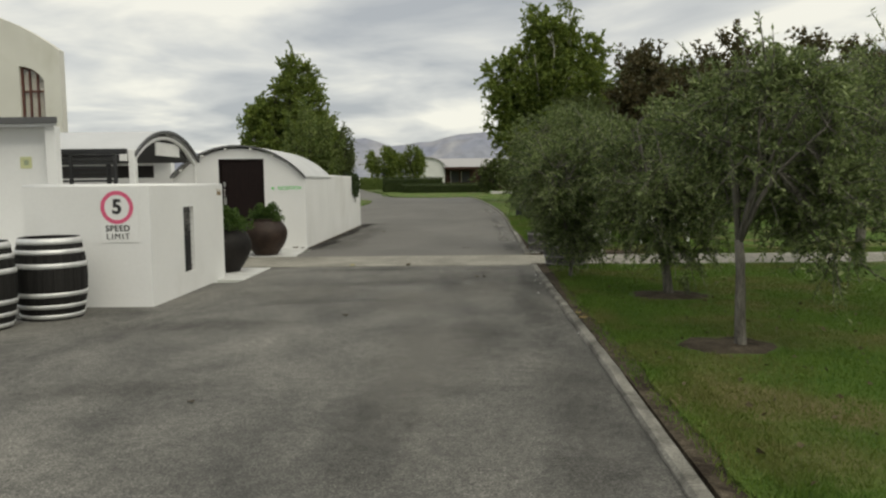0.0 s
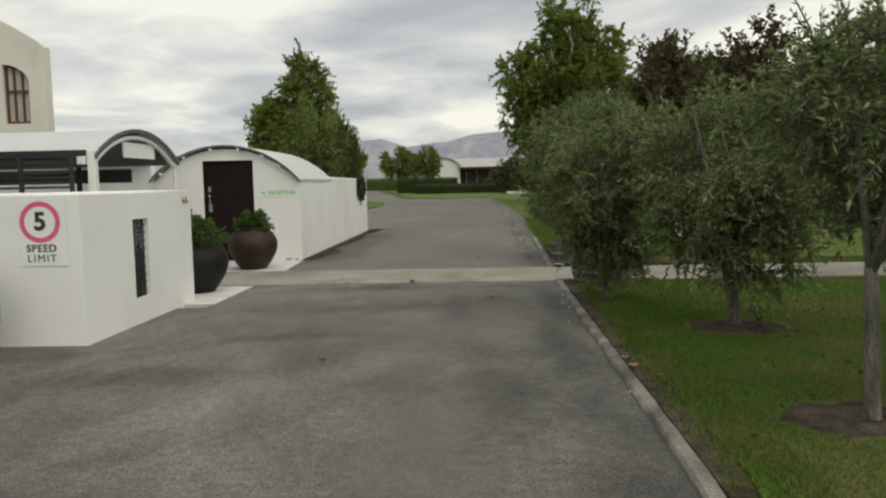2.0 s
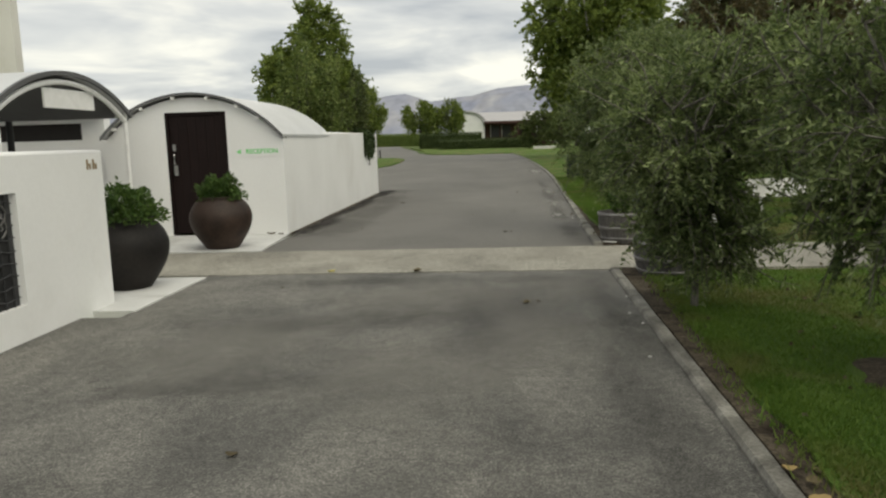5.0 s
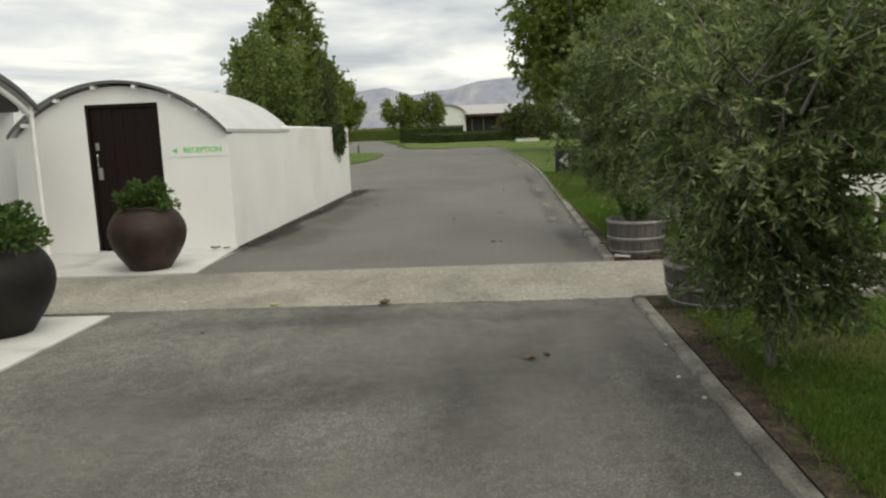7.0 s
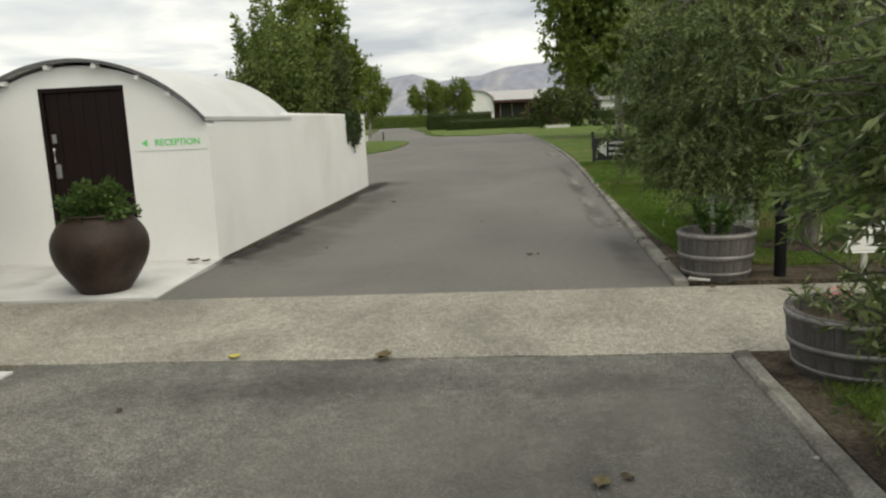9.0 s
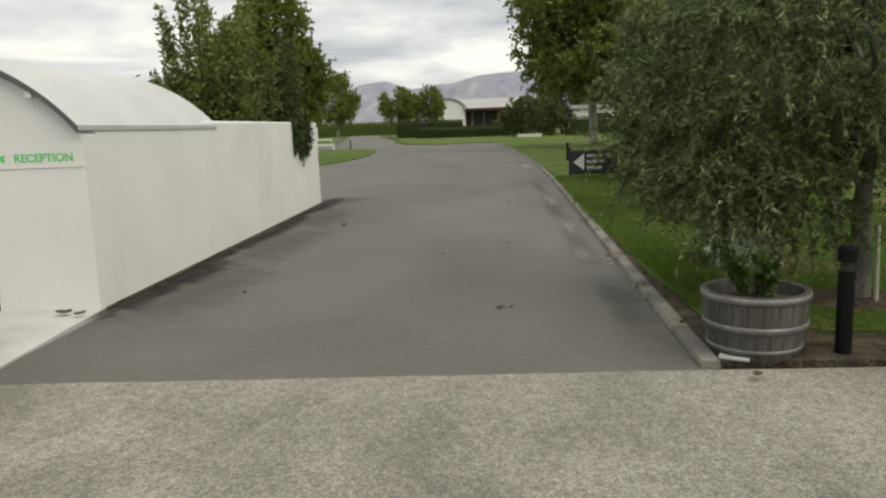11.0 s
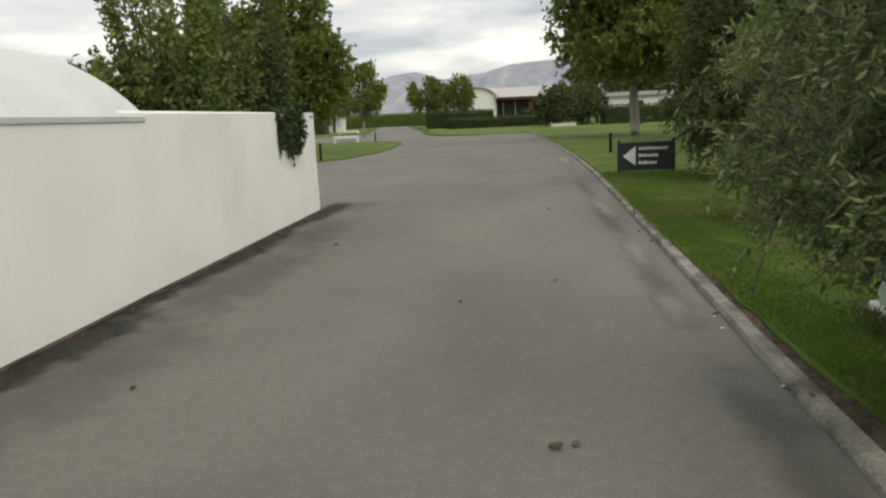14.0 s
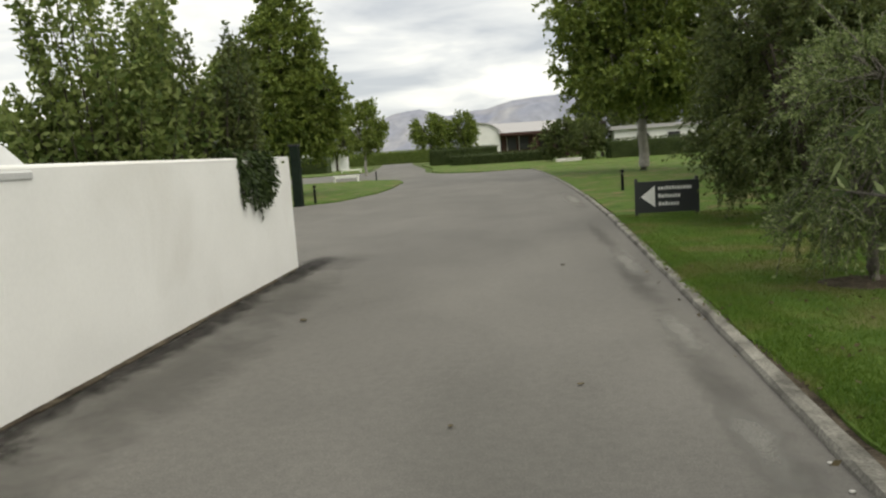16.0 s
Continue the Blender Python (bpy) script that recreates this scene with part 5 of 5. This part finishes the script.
def shoot_shrub(at, label, seed, shoots, spread, low, high, leaf, material, lean_out=0.5, per=46, depth=1.0, lop=0.0):
    """A shrub of many upright shoots from one base, each clad in drooping leaves."""
    rng = np.random.default_rng(seed)
    ob = thing("shrub", at, label, "shrub")
    bm = bmesh.new()
    ps, ds = [], []
    for i in range(shoots):
        a = rng.uniform(0, 2 * math.pi)
        s = math.sqrt(rng.uniform(0, 1))
        ux, uy = math.cos(a) * s, math.sin(a) * s * depth
        top_z = low + (high - low) * (rng.uniform(0.6, 1.0) if i % 4 == 0 else rng.uniform(0.0, 0.45)) * (1 - 0.45 * s * s) * (1 - lop * max(0.0, -ux))
        foot = np.array((0.25 * ux * spread, 0.25 * uy * spread, 0.0))
        knee = np.array((0.75 * ux * spread, 0.75 * uy * spread, top_z * 0.55))
        tip = np.array((ux * spread * (1 + lean_out * rng.uniform(0, 0.5)), uy * spread * (1 + lean_out * rng.uniform(0, 0.5)), top_z))
        curve = [foot, foot * 0.45 + knee * 0.55 + np.array((0, 0, 0.05)), knee, knee * 0.5 + tip * 0.5 + rng.normal(0, 0.04, 3), tip]
        tube([tuple(q) for q in curve], [0.022, 0.017, 0.012, 0.008, 0.003], 6, bm, cap=False)
        for k in range(int(per * top_z)):
            f = 4 * (0.28 + 0.72 * rng.uniform(0, 1) ** 0.8)
            q0, q1 = curve[min(3, int(f))], curve[min(4, int(f) + 1)]
            way = q1 - q0
            girth = 0.19 * (1.16 - f / 4)
            ps.append(q0 + way * (f % 1 if f < 4 else 1) + rng.normal(0, girth, 3))
            ds.append(way / np.linalg.norm(way) * 0.25 + rng.normal(0, 0.6, 3) + np.array((0, 0, -0.35)))
    part("branchwork", bm, DARKBARK, ob, "", True)
    part("foliage", leaves_mesh("foliage", np.array(ps), np.array(ds), leaf[0], leaf[1], rng), material, ob)
    return ob


shoot_shrub((-4.85, 22.5, 0.0), "tall leafy shrub with upright shoots above the white wall", 42, 120, 1.0, 2.15, 4.4, (0.105, 0.052), SHRUBLEAF, depth=1.35, per=74, lop=0.55)
shoot_shrub((-4.25, 23.9, 0.0), "dense dark green shrub behind the wall's end", 43, 84, 0.64, 2.1, 3.8, (0.09, 0.046), DARKLEAF, depth=1.3, per=70)
rng1 = np.random.default_rng(71)
creeper = thing("creeper", (XB - 0.05, 23.55, 1.66), "dark green creeper hanging over the white wall", "creeper")
ps, ds = [], []
bm = bmesh.new()
for i in range(46):
    y0 = rng1.uniform(-0.62, 0.62)
    drop = rng1.uniform(0.10, 0.72) * (1 - 0.5 * abs(y0 + 0.05))
    line = [(-0.22, y0, 0.10), (0.02, y0 + rng1.normal(0, 0.04), 0.07), (0.085, y0 + rng1.normal(0, 0.05), -drop * 0.5), (0.075, y0 + rng1.normal(0, 0.06), -drop)]
    tube(line, 0.004, 4, bm)
    for k in range(46):
        f = rng1.uniform(0, 2.99)
        a, b = np.array(line[int(f)]), np.array(line[int(f) + 1])
        ps.append(a + (b - a) * (f % 1) + rng1.normal(0, 0.025, 3)); ds.append((rng1.normal(0.3, 0.4), rng1.normal(0, 0.5), rng1.normal(-0.7, 0.4)))
part("stems", bm, DARKBARK, creeper)
ps = np.array(ps); ps[:, 0] = np.where(ps[:, 2] < 0.02, np.maximum(ps[:, 0], 0.06), ps[:, 0])
part("foliage", leaves_mesh("foliage", ps, np.array(ds), 0.11, 0.036, rng1), VINELEAF, creeper)

tub_plant("olive_sprout", (2.64, 8.02, 0.055), "thin leafy sprout at the foot of an olive", 26, 90, 0.34, 0.20, (0.06, 0.017), OLIVE, 4)
stake = thing("garden_stake", (2.86, 15.15, 0.05), "thin pale wooden stake beside an olive trunk", "stake")
part("shaft", tube([(0, 0, -0.03), (-0.012, 0.0, 0.60)], 0.016, 8), plain("pale_stake_wood", (0.42, 0.39, 0.31), 0.8), stake)

# ---- soil rings, cabinet, stones ----
for x, y, r in ((2.12, 5.3, 0.36), (2.42, 8.12, 0.42), (2.80, 15.3, 0.4), (3.27, 21.68, 0.42)):
    bm = bmesh.new()
    rim = [bm.verts.new((x + r * (1.0 + 0.3 * noise.noise(Vector((i * 0.5, x, y)))) * math.cos(2 * math.pi * i / 28) * 1.25, y + r * (1.0 + 0.3 * noise.noise(Vector((i * 0.5, x, y)))) * math.sin(2 * math.pi * i / 28), 0.052)) for i in range(28)]
    inner = [bm.verts.new((x + (v.co.x - x) * 0.55, y + (v.co.y - y) * 0.55, 0.075)) for v in rim]
    c0 = bm.verts.new((x, y, 0.085))
    for i in range(28):
        j = (i + 1) % 28
        bm.faces.new((rim[i], rim[j], inner[j], inner[i])), bm.faces.new((inner[i], inner[j], c0))
    solo("soil_ring", bm, SOIL, "ring of bare soil round an olive trunk", "soil", "structure", True)

cabinet = thing("utility_cabinet", (2.50, 17.08, 0.05), "pale green metal utility cabinet on a concrete plinth", "cabinet", turn=-9)
part("plinth", box(-0.31, 0.31, -0.41, 0.41, -0.04, 0.07, 0.012), SLAB, cabinet, "pale concrete plinth")
part("body", box(-0.27, 0.27, -0.37, 0.37, 0.071, 0.57, 0.012), GUARD, cabinet)
lid = part("lid", box(-0.285, 0.285, -0.385, 0.385, 0.571, 0.61, 0.012), GUARD, cabinet)
door_leaf = part("door", box(-0.235, 0.235, -0.378, -0.3705, 0.12, 0.545, 0.003), GUARD, cabinet)
part("latch", box(0.16, 0.19, -0.388, -0.3785, 0.31, 0.37, 0.003), DARKSTEEL, door_leaf, "dark latch")
for z in (0.46, 0.49, 0.52):
    part("vent_slat", box(-0.274, -0.2705, -0.18, 0.18, z, z + 0.012), DARKSTEEL, cabinet)
rng2 = np.random.default_rng(15)
tuft_p = np.array((2.10, 16.98, 0.06)) + rng2.normal(0, 1, (260, 3)) * np.array((0.05, 0.17, 0.02))
solo("weed_tuft", leaves_mesh("weed_tuft", tuft_p, rng2.normal(0, 0.5, (260, 3)) + np.array((0, 0, 0.8)), 0.11, 0.012, rng2), DARKLEAF, "dark weeds along the cabinet's plinth", "weeds", "stuff")

bm = box(-0.09, 0.09, -0.05, 0.05, 0, 0.018, 0.006)
flat = solo("flat_stone", bm, STONE, "flat white stone chip beside the kerb's end", "stone")
flat.matrix_basis = pose(1.40, 13.93, 0.034, 0, 0, -25)

for k, (x, y) in enumerate(((1.02, 9.6), (0.98, 9.95), (1.06, 10.6), (1.22, 17.3), (1.25, 17.6), (1.24, 16.2), (0.9, 8.7), (1.0, 6.1))):
    bm = bmesh.new()
    bmesh.ops.create_icosphere(bm, subdivisions=2, radius=0.011)
    for v in bm.verts:
        v.co = Vector((v.co.x * 1.3, v.co.y, v.co.z * 0.6)) * (1 + 0.35 * noise.noise(v.co * 40 + Vector((k, 0, 0))))
    chip = solo("stone_chip", bm, STONE, "small pale stone chip beside the kerb", "stone", group="stone chips")
    chip.location = (x, y, 0.008)

# ---- distance: hedges, lawn furniture, house, far trees, hills ----
def hedge(name, x0, x1, y0, y1, z1, label, seed, count=5200, leaf=0.16, material=None):
    """A clipped hedge: a dense core with leaves all over."""
    ob = thing(name, (0, 0, 0), label, "hedge")
    rng = np.random.default_rng(seed)
    bm = box(x0 + 0.12, x1 - 0.12, y0 + 0.12, y1 - 0.12, 0.0, z1 - 0.12, 0.15)
    part("core", bm, material or HEDGE, ob)
    k = count
    face = rng.integers(0, 4, k)
    x, y, z = rng.uniform(x0, x1, k), rng.uniform(y0, y1, k), rng.uniform(0.0, z1, k)
    z = np.where(face == 0, z1, z); y = np.where(face == 1, y0, y); x = np.where(face == 2, x0, x); y = np.where(face == 3, y0, y)
    p = np.stack((x, y, z), 1) + rng.normal(0, 0.07, (k, 3)) - np.array((0, 0, 0.05))
    out = np.stack((np.where(face == 2, -1.0, 0), np.where((face == 1) | (face == 3), -1.0, 0), np.where(face == 0, 1.0, 0.2)), 1)
    part("foliage", bush_leaves("foliage", p, out, (leaf, leaf * 0.6), rng, 0.7), material or HEDGE, ob)
    return ob


hedge("hedge", -12.0, -2.5, 119, 121, 2.3, "clipped dark green hedge on the lawn", 81)
hedge("hedge", -8.2, 4.6, 108, 110, 1.35, "low clipped hedge in front of the house", 82)
hedge("hedge", 9.7, 24.0, 95, 97, 1.95, "clipped dark hedge on the lawn", 83)
hedge("hedge", -36.0, -25.0, 112, 115, 2.2, "long clipped hedge beyond the side lawn", 84)
hedge("vine_row", -58.0, -14.0, 190, 194, 2.9, "rows of green vines in the distance", 86, 9000, 0.3, VINE)

far_tree = tree("far_tree", (-12.2, 126, 0.0), "rounded green tree near the far house", 7.5, 2.0, 0.2, (0, 0, 4.9), (3.2, 3.0, 3.2), 230, 4, 12, (0.30, 0.20), DARKBARK, OAK, 51, twig_len=1.0, limbs=7, show_twigs=False, group="far trees")
copy_thing(far_tree, pose(-7.6, 128, 0, 0, 0, 80) @ Matrix.Diagonal((0.7, 0.7, 1.02, 1)))
tree("far_tree", (-14.2, 84.0, 0.0), "rounded green tree with a pale trunk at the side road", 7.1, 1.7, 0.14, (0, 0, 4.4), (2.2, 2.2, 2.7), 260, 4, 12, (0.22, 0.15), PALEBARK, OAK, 55, twig_len=0.8, limbs=7, show_twigs=False, group="far trees", upright=0.3)
copy_thing(far_tree, pose(-27.5, 128, 0, 0, 0, 220) @ Matrix.Diagonal((1.0, 1.0, 0.95, 1)))
small_red = tree("garden_shrub", (4.6, 96, 0.0), "rounded dark green garden shrub near the house", 4.5, 0.8, 0.12, (0, 0, 2.3), (2.6, 2.0, 2.2), 150, 4, 10, (0.26, 0.18), DARKBARK, DARKLEAF, 52, twig_len=0.7, limbs=7, show_twigs=False, category="shrub")
copy_thing(small_red, pose(7.8, 99, 0, 0, 0, 90))
tree("far_tree", (10.5, 108, 0.0), "dense green tree beside the far house", 9, 2.0, 0.2, (0, 0, 5.0), (3.6, 3.4, 4.4), 200, 4, 10, (0.32, 0.22), DARKBARK, DARKLEAF, 53, twig_len=1.0, limbs=7, show_twigs=False, group="far trees")
copy_thing(far_tree, pose(16, 112, 0, 0, 0, 20) @ Matrix.Diagonal((1.5, 1.5, 1.5, 1)))
copy_thing(far_tree, pose(24, 108, 0, 0, 0, 120) @ Matrix.Diagonal((1.6, 1.6, 1.5, 1)))

house = thing("far_house", (0, 138, 0), "long white house with a grey roof and dark veranda", "house")
GR = 3.9
gable = [(-8.5, 0.0), (-2.6, 0.0)] + [(x, 2.15 + math.sqrt(GR * GR - (x + 5.55) ** 2)) for x in np.linspace(-2.6, -8.5, 16)]
part("gable_wall", slab_xz(gable, 0, 10), PLASTER, house, "white plastered gable end")
part("gable_roof", barrel_shell(-9.0, -2.1, -0.4, 10.2, -5.55, 2.17, GR, GR + 0.22), FARROOF, house, "curved grey gable roof")
bm = bmesh.new()
vs = [bm.verts.new(v) for v in ((-2.6, -0.8, 4.35), (12.5, -0.8, 4.35), (12.5, 5.0, 6.1), (-4.6, 5.0, 6.1), (-2.6, -0.8, 4.2), (12.5, -0.8, 4.2), (12.5, 5.0, 5.9), (-4.6, 5.0, 5.9))]
for f in ((0, 1, 2, 3), (7, 6, 5, 4), (0, 4, 5, 1), (1, 5, 6, 2), (2, 6, 7, 3), (3, 7, 4, 0)):
    bm.faces.new([vs[i] for i in f])
part("main_roof", bm, FARROOF, house, "pale grey sloping roof")
part("fascia", box(-2.5, 12.5, -0.86, -0.80, 3.95, 4.37), RUST, house, "dark red fascia")
# Veranda wall reuses the dark fascia colour, so its shade is painted in.
part("veranda_wall", box(-2.5, 12.5, 2.2, 2.5, 0, 4.3), RUST, house, "veranda wall in dark brown with its shade painted in")
for x in (-1.4, 0.6, 6.8, 9.6):
    w = part("window", box(x, x + 1.5, 2.12, 2.2, 1.6, 3.6), SIGNBLACK, house, "dark veranda window")
    part("frame", box(x - 0.08, x, 2.08, 2.2, 1.5, 3.7), SIGNWHITE, w)
part("door", box(4.0, 5.3, 2.1, 2.2, 0.2, 3.6), SHADEROOM, house, "dark doorway")
for x in (2.9, 3.4, 6.2, 12.3):
    part("post", box(x - 0.12, x + 0.12, -0.6, -0.4, 0, 3.95), RUST, house)
side_house = thing("far_house", (0, 0, 0), "low white house behind the clipped hedge", "house")
part("wall", box(11.5, 25, 104, 110, 0, 3.1), PLASTER, side_house)
part("roof", box(11.0, 25.5, 103.4, 110.6, 3.1, 3.5), FARROOF, side_house)
for x in (14, 17.5, 21):
    part("window", box(x, x + 1.4, 103.9, 104.0, 1.2, 2.5), SIGNBLACK, side_house)
left_house = thing("far_house", (0, 0, 0), "low white buildings behind the side hedge", "house")
part("wall", box(-44, -27, 128, 134, 0, 3.2), PLASTER, left_house)
part("roof", box(-44.5, -26.5, 127.5, 134.5, 3.2, 3.6), FARROOF, left_house)

gate_post = thing("gate_post", (-8.15, 41.0, 0.0), "tall dark green gate post beside the lawn", "post")
part("shaft", box(-0.16, 0.16, -0.16, 0.16, 0, 2.2, 0.02), DARKGREEN, gate_post)
part("cap", box(-0.19, 0.19, -0.19, 0.19, 2.2, 2.26, 0.02), DARKSTEEL, gate_post)


def garden_seat(at, w, label):
    ob = thing("garden_bench", at, label, "bench", "white lawn benches")
    part("seat", box(-w / 2, w / 2, -0.22, 0.22, 0.40, 0.45, 0.008), SIGNWHITE, ob)
    part("apron", box(-w / 2 + 0.05, w / 2 - 0.05, -0.20, -0.17, 0.28, 0.398, 0.004), SIGNWHITE, ob)
    for x in (-w / 2 + 0.1, w / 2 - 0.1):
        part("leg", box(x - 0.04, x + 0.04, -0.2, 0.2, 0, 0.40, 0.004), SIGNWHITE, ob)
    return ob


garden_seat((-12.3, 67.2, 0.05), 1.9, "low white bench on the side lawn")
garden_seat((-20.5, 106, 0.0), 2.6, "low white bench far across the lawn")
low_stone = thing("garden_wall", (5.3, 93.0, 0.0), "low pale stone garden edging near the shrubs", "garden edging")
part("block", box(-1.3, 1.3, -0.4, 0.4, 0, 0.35, 0.05), STONE, low_stone)

# hills: one long ridge, distance haze painted into its colour
bm = bmesh.new()
rows = []
for i in range(121):
    x = -2600 + 5200 * i / 120
    h = float(np.interp(x, (-2600, -1200, -600, -470, -380, -300, -220, -120, -10, 140, 500, 1200, 2600), (90, 120, 105, 112, 152, 148, 128, 132, 160, 172, 180, 150, 110)))
    h += 9 * noise.noise(Vector((x * 0.012, 3, 0))) + 3 * noise.noise(Vector((x * 0.05, 7, 0)))
    rows.append([bm.verts.new((x, y + 40 * noise.noise(Vector((x * 0.006, y * 0.01, 5))), h * f + 6 * f * (1 - f) * 4 * noise.noise(Vector((x * 0.02, f * 4, 2))))) for y, f in ((2250, -0.02), (2300, 0.25), (2370, 0.55), (2440, 0.82), (2500, 1.0), (2700, 0.8))])
for a, b in zip(rows, rows[1:]):
    for j in range(5):
        bm.faces.new((a[j], b[j], b[j + 1], a[j + 1]))
bmesh.ops.recalc_face_normals(bm, faces=bm.faces)
solo("backdrop", bm, HILL, "range of hills on the horizon, distance haze painted in blue-grey", "hills", "structure", True)

# ---- fallen leaves ----
def fallen(x, y, z, size, mat, label, turn, seed):
    """A curled dead leaf."""
    rr = random.Random(seed)
    bm = bmesh.new()
    rows = []
    for i in range(6):
        f = i / 5
        w = size * 0.42 * math.sin(math.pi * (0.08 + 0.84 * f))
        lift_z = 0.012 + size * 0.22 * abs(f - 0.5) + rr.uniform(0, 0.006)
        rows.append([bm.verts.new(((f - 0.5) * size, s * w, lift_z + abs(s) * size * 0.15)) for s in (-1, 0, 1)])
    for a, b in zip(rows, rows[1:]):
        bm.faces.new((a[0], b[0], b[1], a[1])), bm.faces.new((a[1], b[1], b[2], a[2]))
    ob = solo("fallen_leaf", bm, mat, label, "leaf", smooth=True, group="fallen leaves")
    ob.matrix_basis = pose(x, y, z - 0.008, 0, 0, turn)


for i, (x, y, s) in enumerate(((-1.36, 7.12, 0.10), (0.15, 10.37, 0.14), (0.26, 10.42, 0.10), (0.01, 15.47, 0.11), (0.10, 15.5, 0.08), (-2.33, 21.2, 0.14), (-1.9, 3.9, 0.08), (-2.3, 11.2, 0.07), (0.2, 18.9, 0.07),
                              (-1.0, 12.02, 0.2), (-2.4, 16.3, 0.08), (0.4, 24.0, 0.10), (-0.6, 18.2, 0.07), (1.25, 6.9, 0.12), (1.32, 5.2, 0.13), (1.5, 9.4, 0.10), (1.45, 3.8, 0.10), (1.42, 13.6, 0.12))):
    fallen(x, y, 0.03 if 1.2 < x else (0.008 if 12 < y < 13.8 else 0.0), s * 0.62, DEADLEAF, "curled brown leaf on the ground", i * 67, i)
TANLEAF = plain("tan_leaf", (0.30, 0.215, 0.085), 0.8)
for i, (x, y, s) in enumerate(((1.13, 6.62, 0.085), (1.17, 6.78, 0.07), (1.12, 6.9, 0.06), (1.21, 6.5, 0.055), (1.26, 6.36, 0.06))):
    fallen(x, y, 0.045, s, TANLEAF if i % 2 == 0 else DEADLEAF, "dry tan leaf caught behind the kerb", i * 83, 200 + i)
fallen(-1.98, 12.06, 0.008, 0.08, YELLOWLEAF, "yellow leaf on the pale path", 30, 77)
fallen(-3.55, 15.45, 0.03, 0.10, DEADLEAF, "curled brown leaf on the slab", 50, 78)
fallen(-3.72, 15.5, 0.03, 0.13, DEADLEAF, "curled brown leaf on the slab", 10, 79)
litter = np.random.default_rng(90)
k = 420
p = np.stack((litter.uniform(1.25, 4.0, k), litter.uniform(1.0, 24.0, k), np.full(k, 0.075)), 1)
p = p[(p[:, 1] < 11.8) | (p[:, 1] > 14.2)]
d = litter.normal(size=p.shape); d[:, 2] *= 0.2
solo("leaf_litter", leaves_mesh("leaf_litter", p, d, 0.05, 0.03, litter), DEADLEAF, "scattered dry leaves on the lawn", "leaves", "stuff")

# ---- grass blades on the near lawns ----
def blades(name, count, x0, x1, y0, y1, seed, tall_g=0.03):
    rng = np.random.default_rng(seed)
    x = x0 + (x1 - x0) * rng.uniform(0, 1, count) ** 1.35
    y = rng.uniform(y0, y1, count)
    edge = np.interp(y, (-14, 3, 8, 11.2, 14.0, 15.2, 17.5, 21, 25, 30), (1.08, 1.14, 1.24, 1.42, 1.95, 1.44, 1.43, 1.55, 1.72, 1.88))
    sel = (x > edge + 0.05 - 0.16 * rng.uniform(0, 1, count) ** 3) & ~((y > 11.55) & (y < 14.4))
    for tx, ty, tr in ((2.12, 5.3, 0.36), (2.42, 8.12, 0.42), (2.80, 15.3, 0.4), (3.27, 21.68, 0.42)):
        sel &= ((x - tx) / 1.2) ** 2 + (y - ty) ** 2 > tr * tr
    x, y = x[sel], y[sel]
    k = len(x)
    a = rng.uniform(0, 2 * math.pi, k)
    h = tall_g * rng.uniform(0.5, 1.4, k)
    w = 0.0045 * rng.uniform(0.7, 1.5, k)
    lean_v = rng.normal(0, 0.5, (k, 2)) * h[:, None]
    v = np.empty((k, 3, 3))
    v[:, 0] = np.stack((x - w * np.cos(a), y - w * np.sin(a), np.full(k, 0.05)), 1)
    v[:, 1] = np.stack((x + w * np.cos(a), y + w * np.sin(a), np.full(k, 0.05)), 1)
    v[:, 2] = np.stack((x + lean_v[:, 0], y + lean_v[:, 1], 0.05 + h), 1)
    solo(name, quads_mesh(name, v.reshape(-1, 3), 3), BLADE, "short green grass", "grass", "stuff")


blades("grass", 170000, 1.3, 5.5, 1.5, 14.0, 61)
blades("grass", 150000, 1.6, 6.0, 14.0, 30.0, 62)
blades("grass", 26000, 1.06, 1.55, 1.5, 11.5, 97, 0.034)
blades("grass", 26000, 1.5, 2.05, 14.4, 26.0, 98, 0.034)
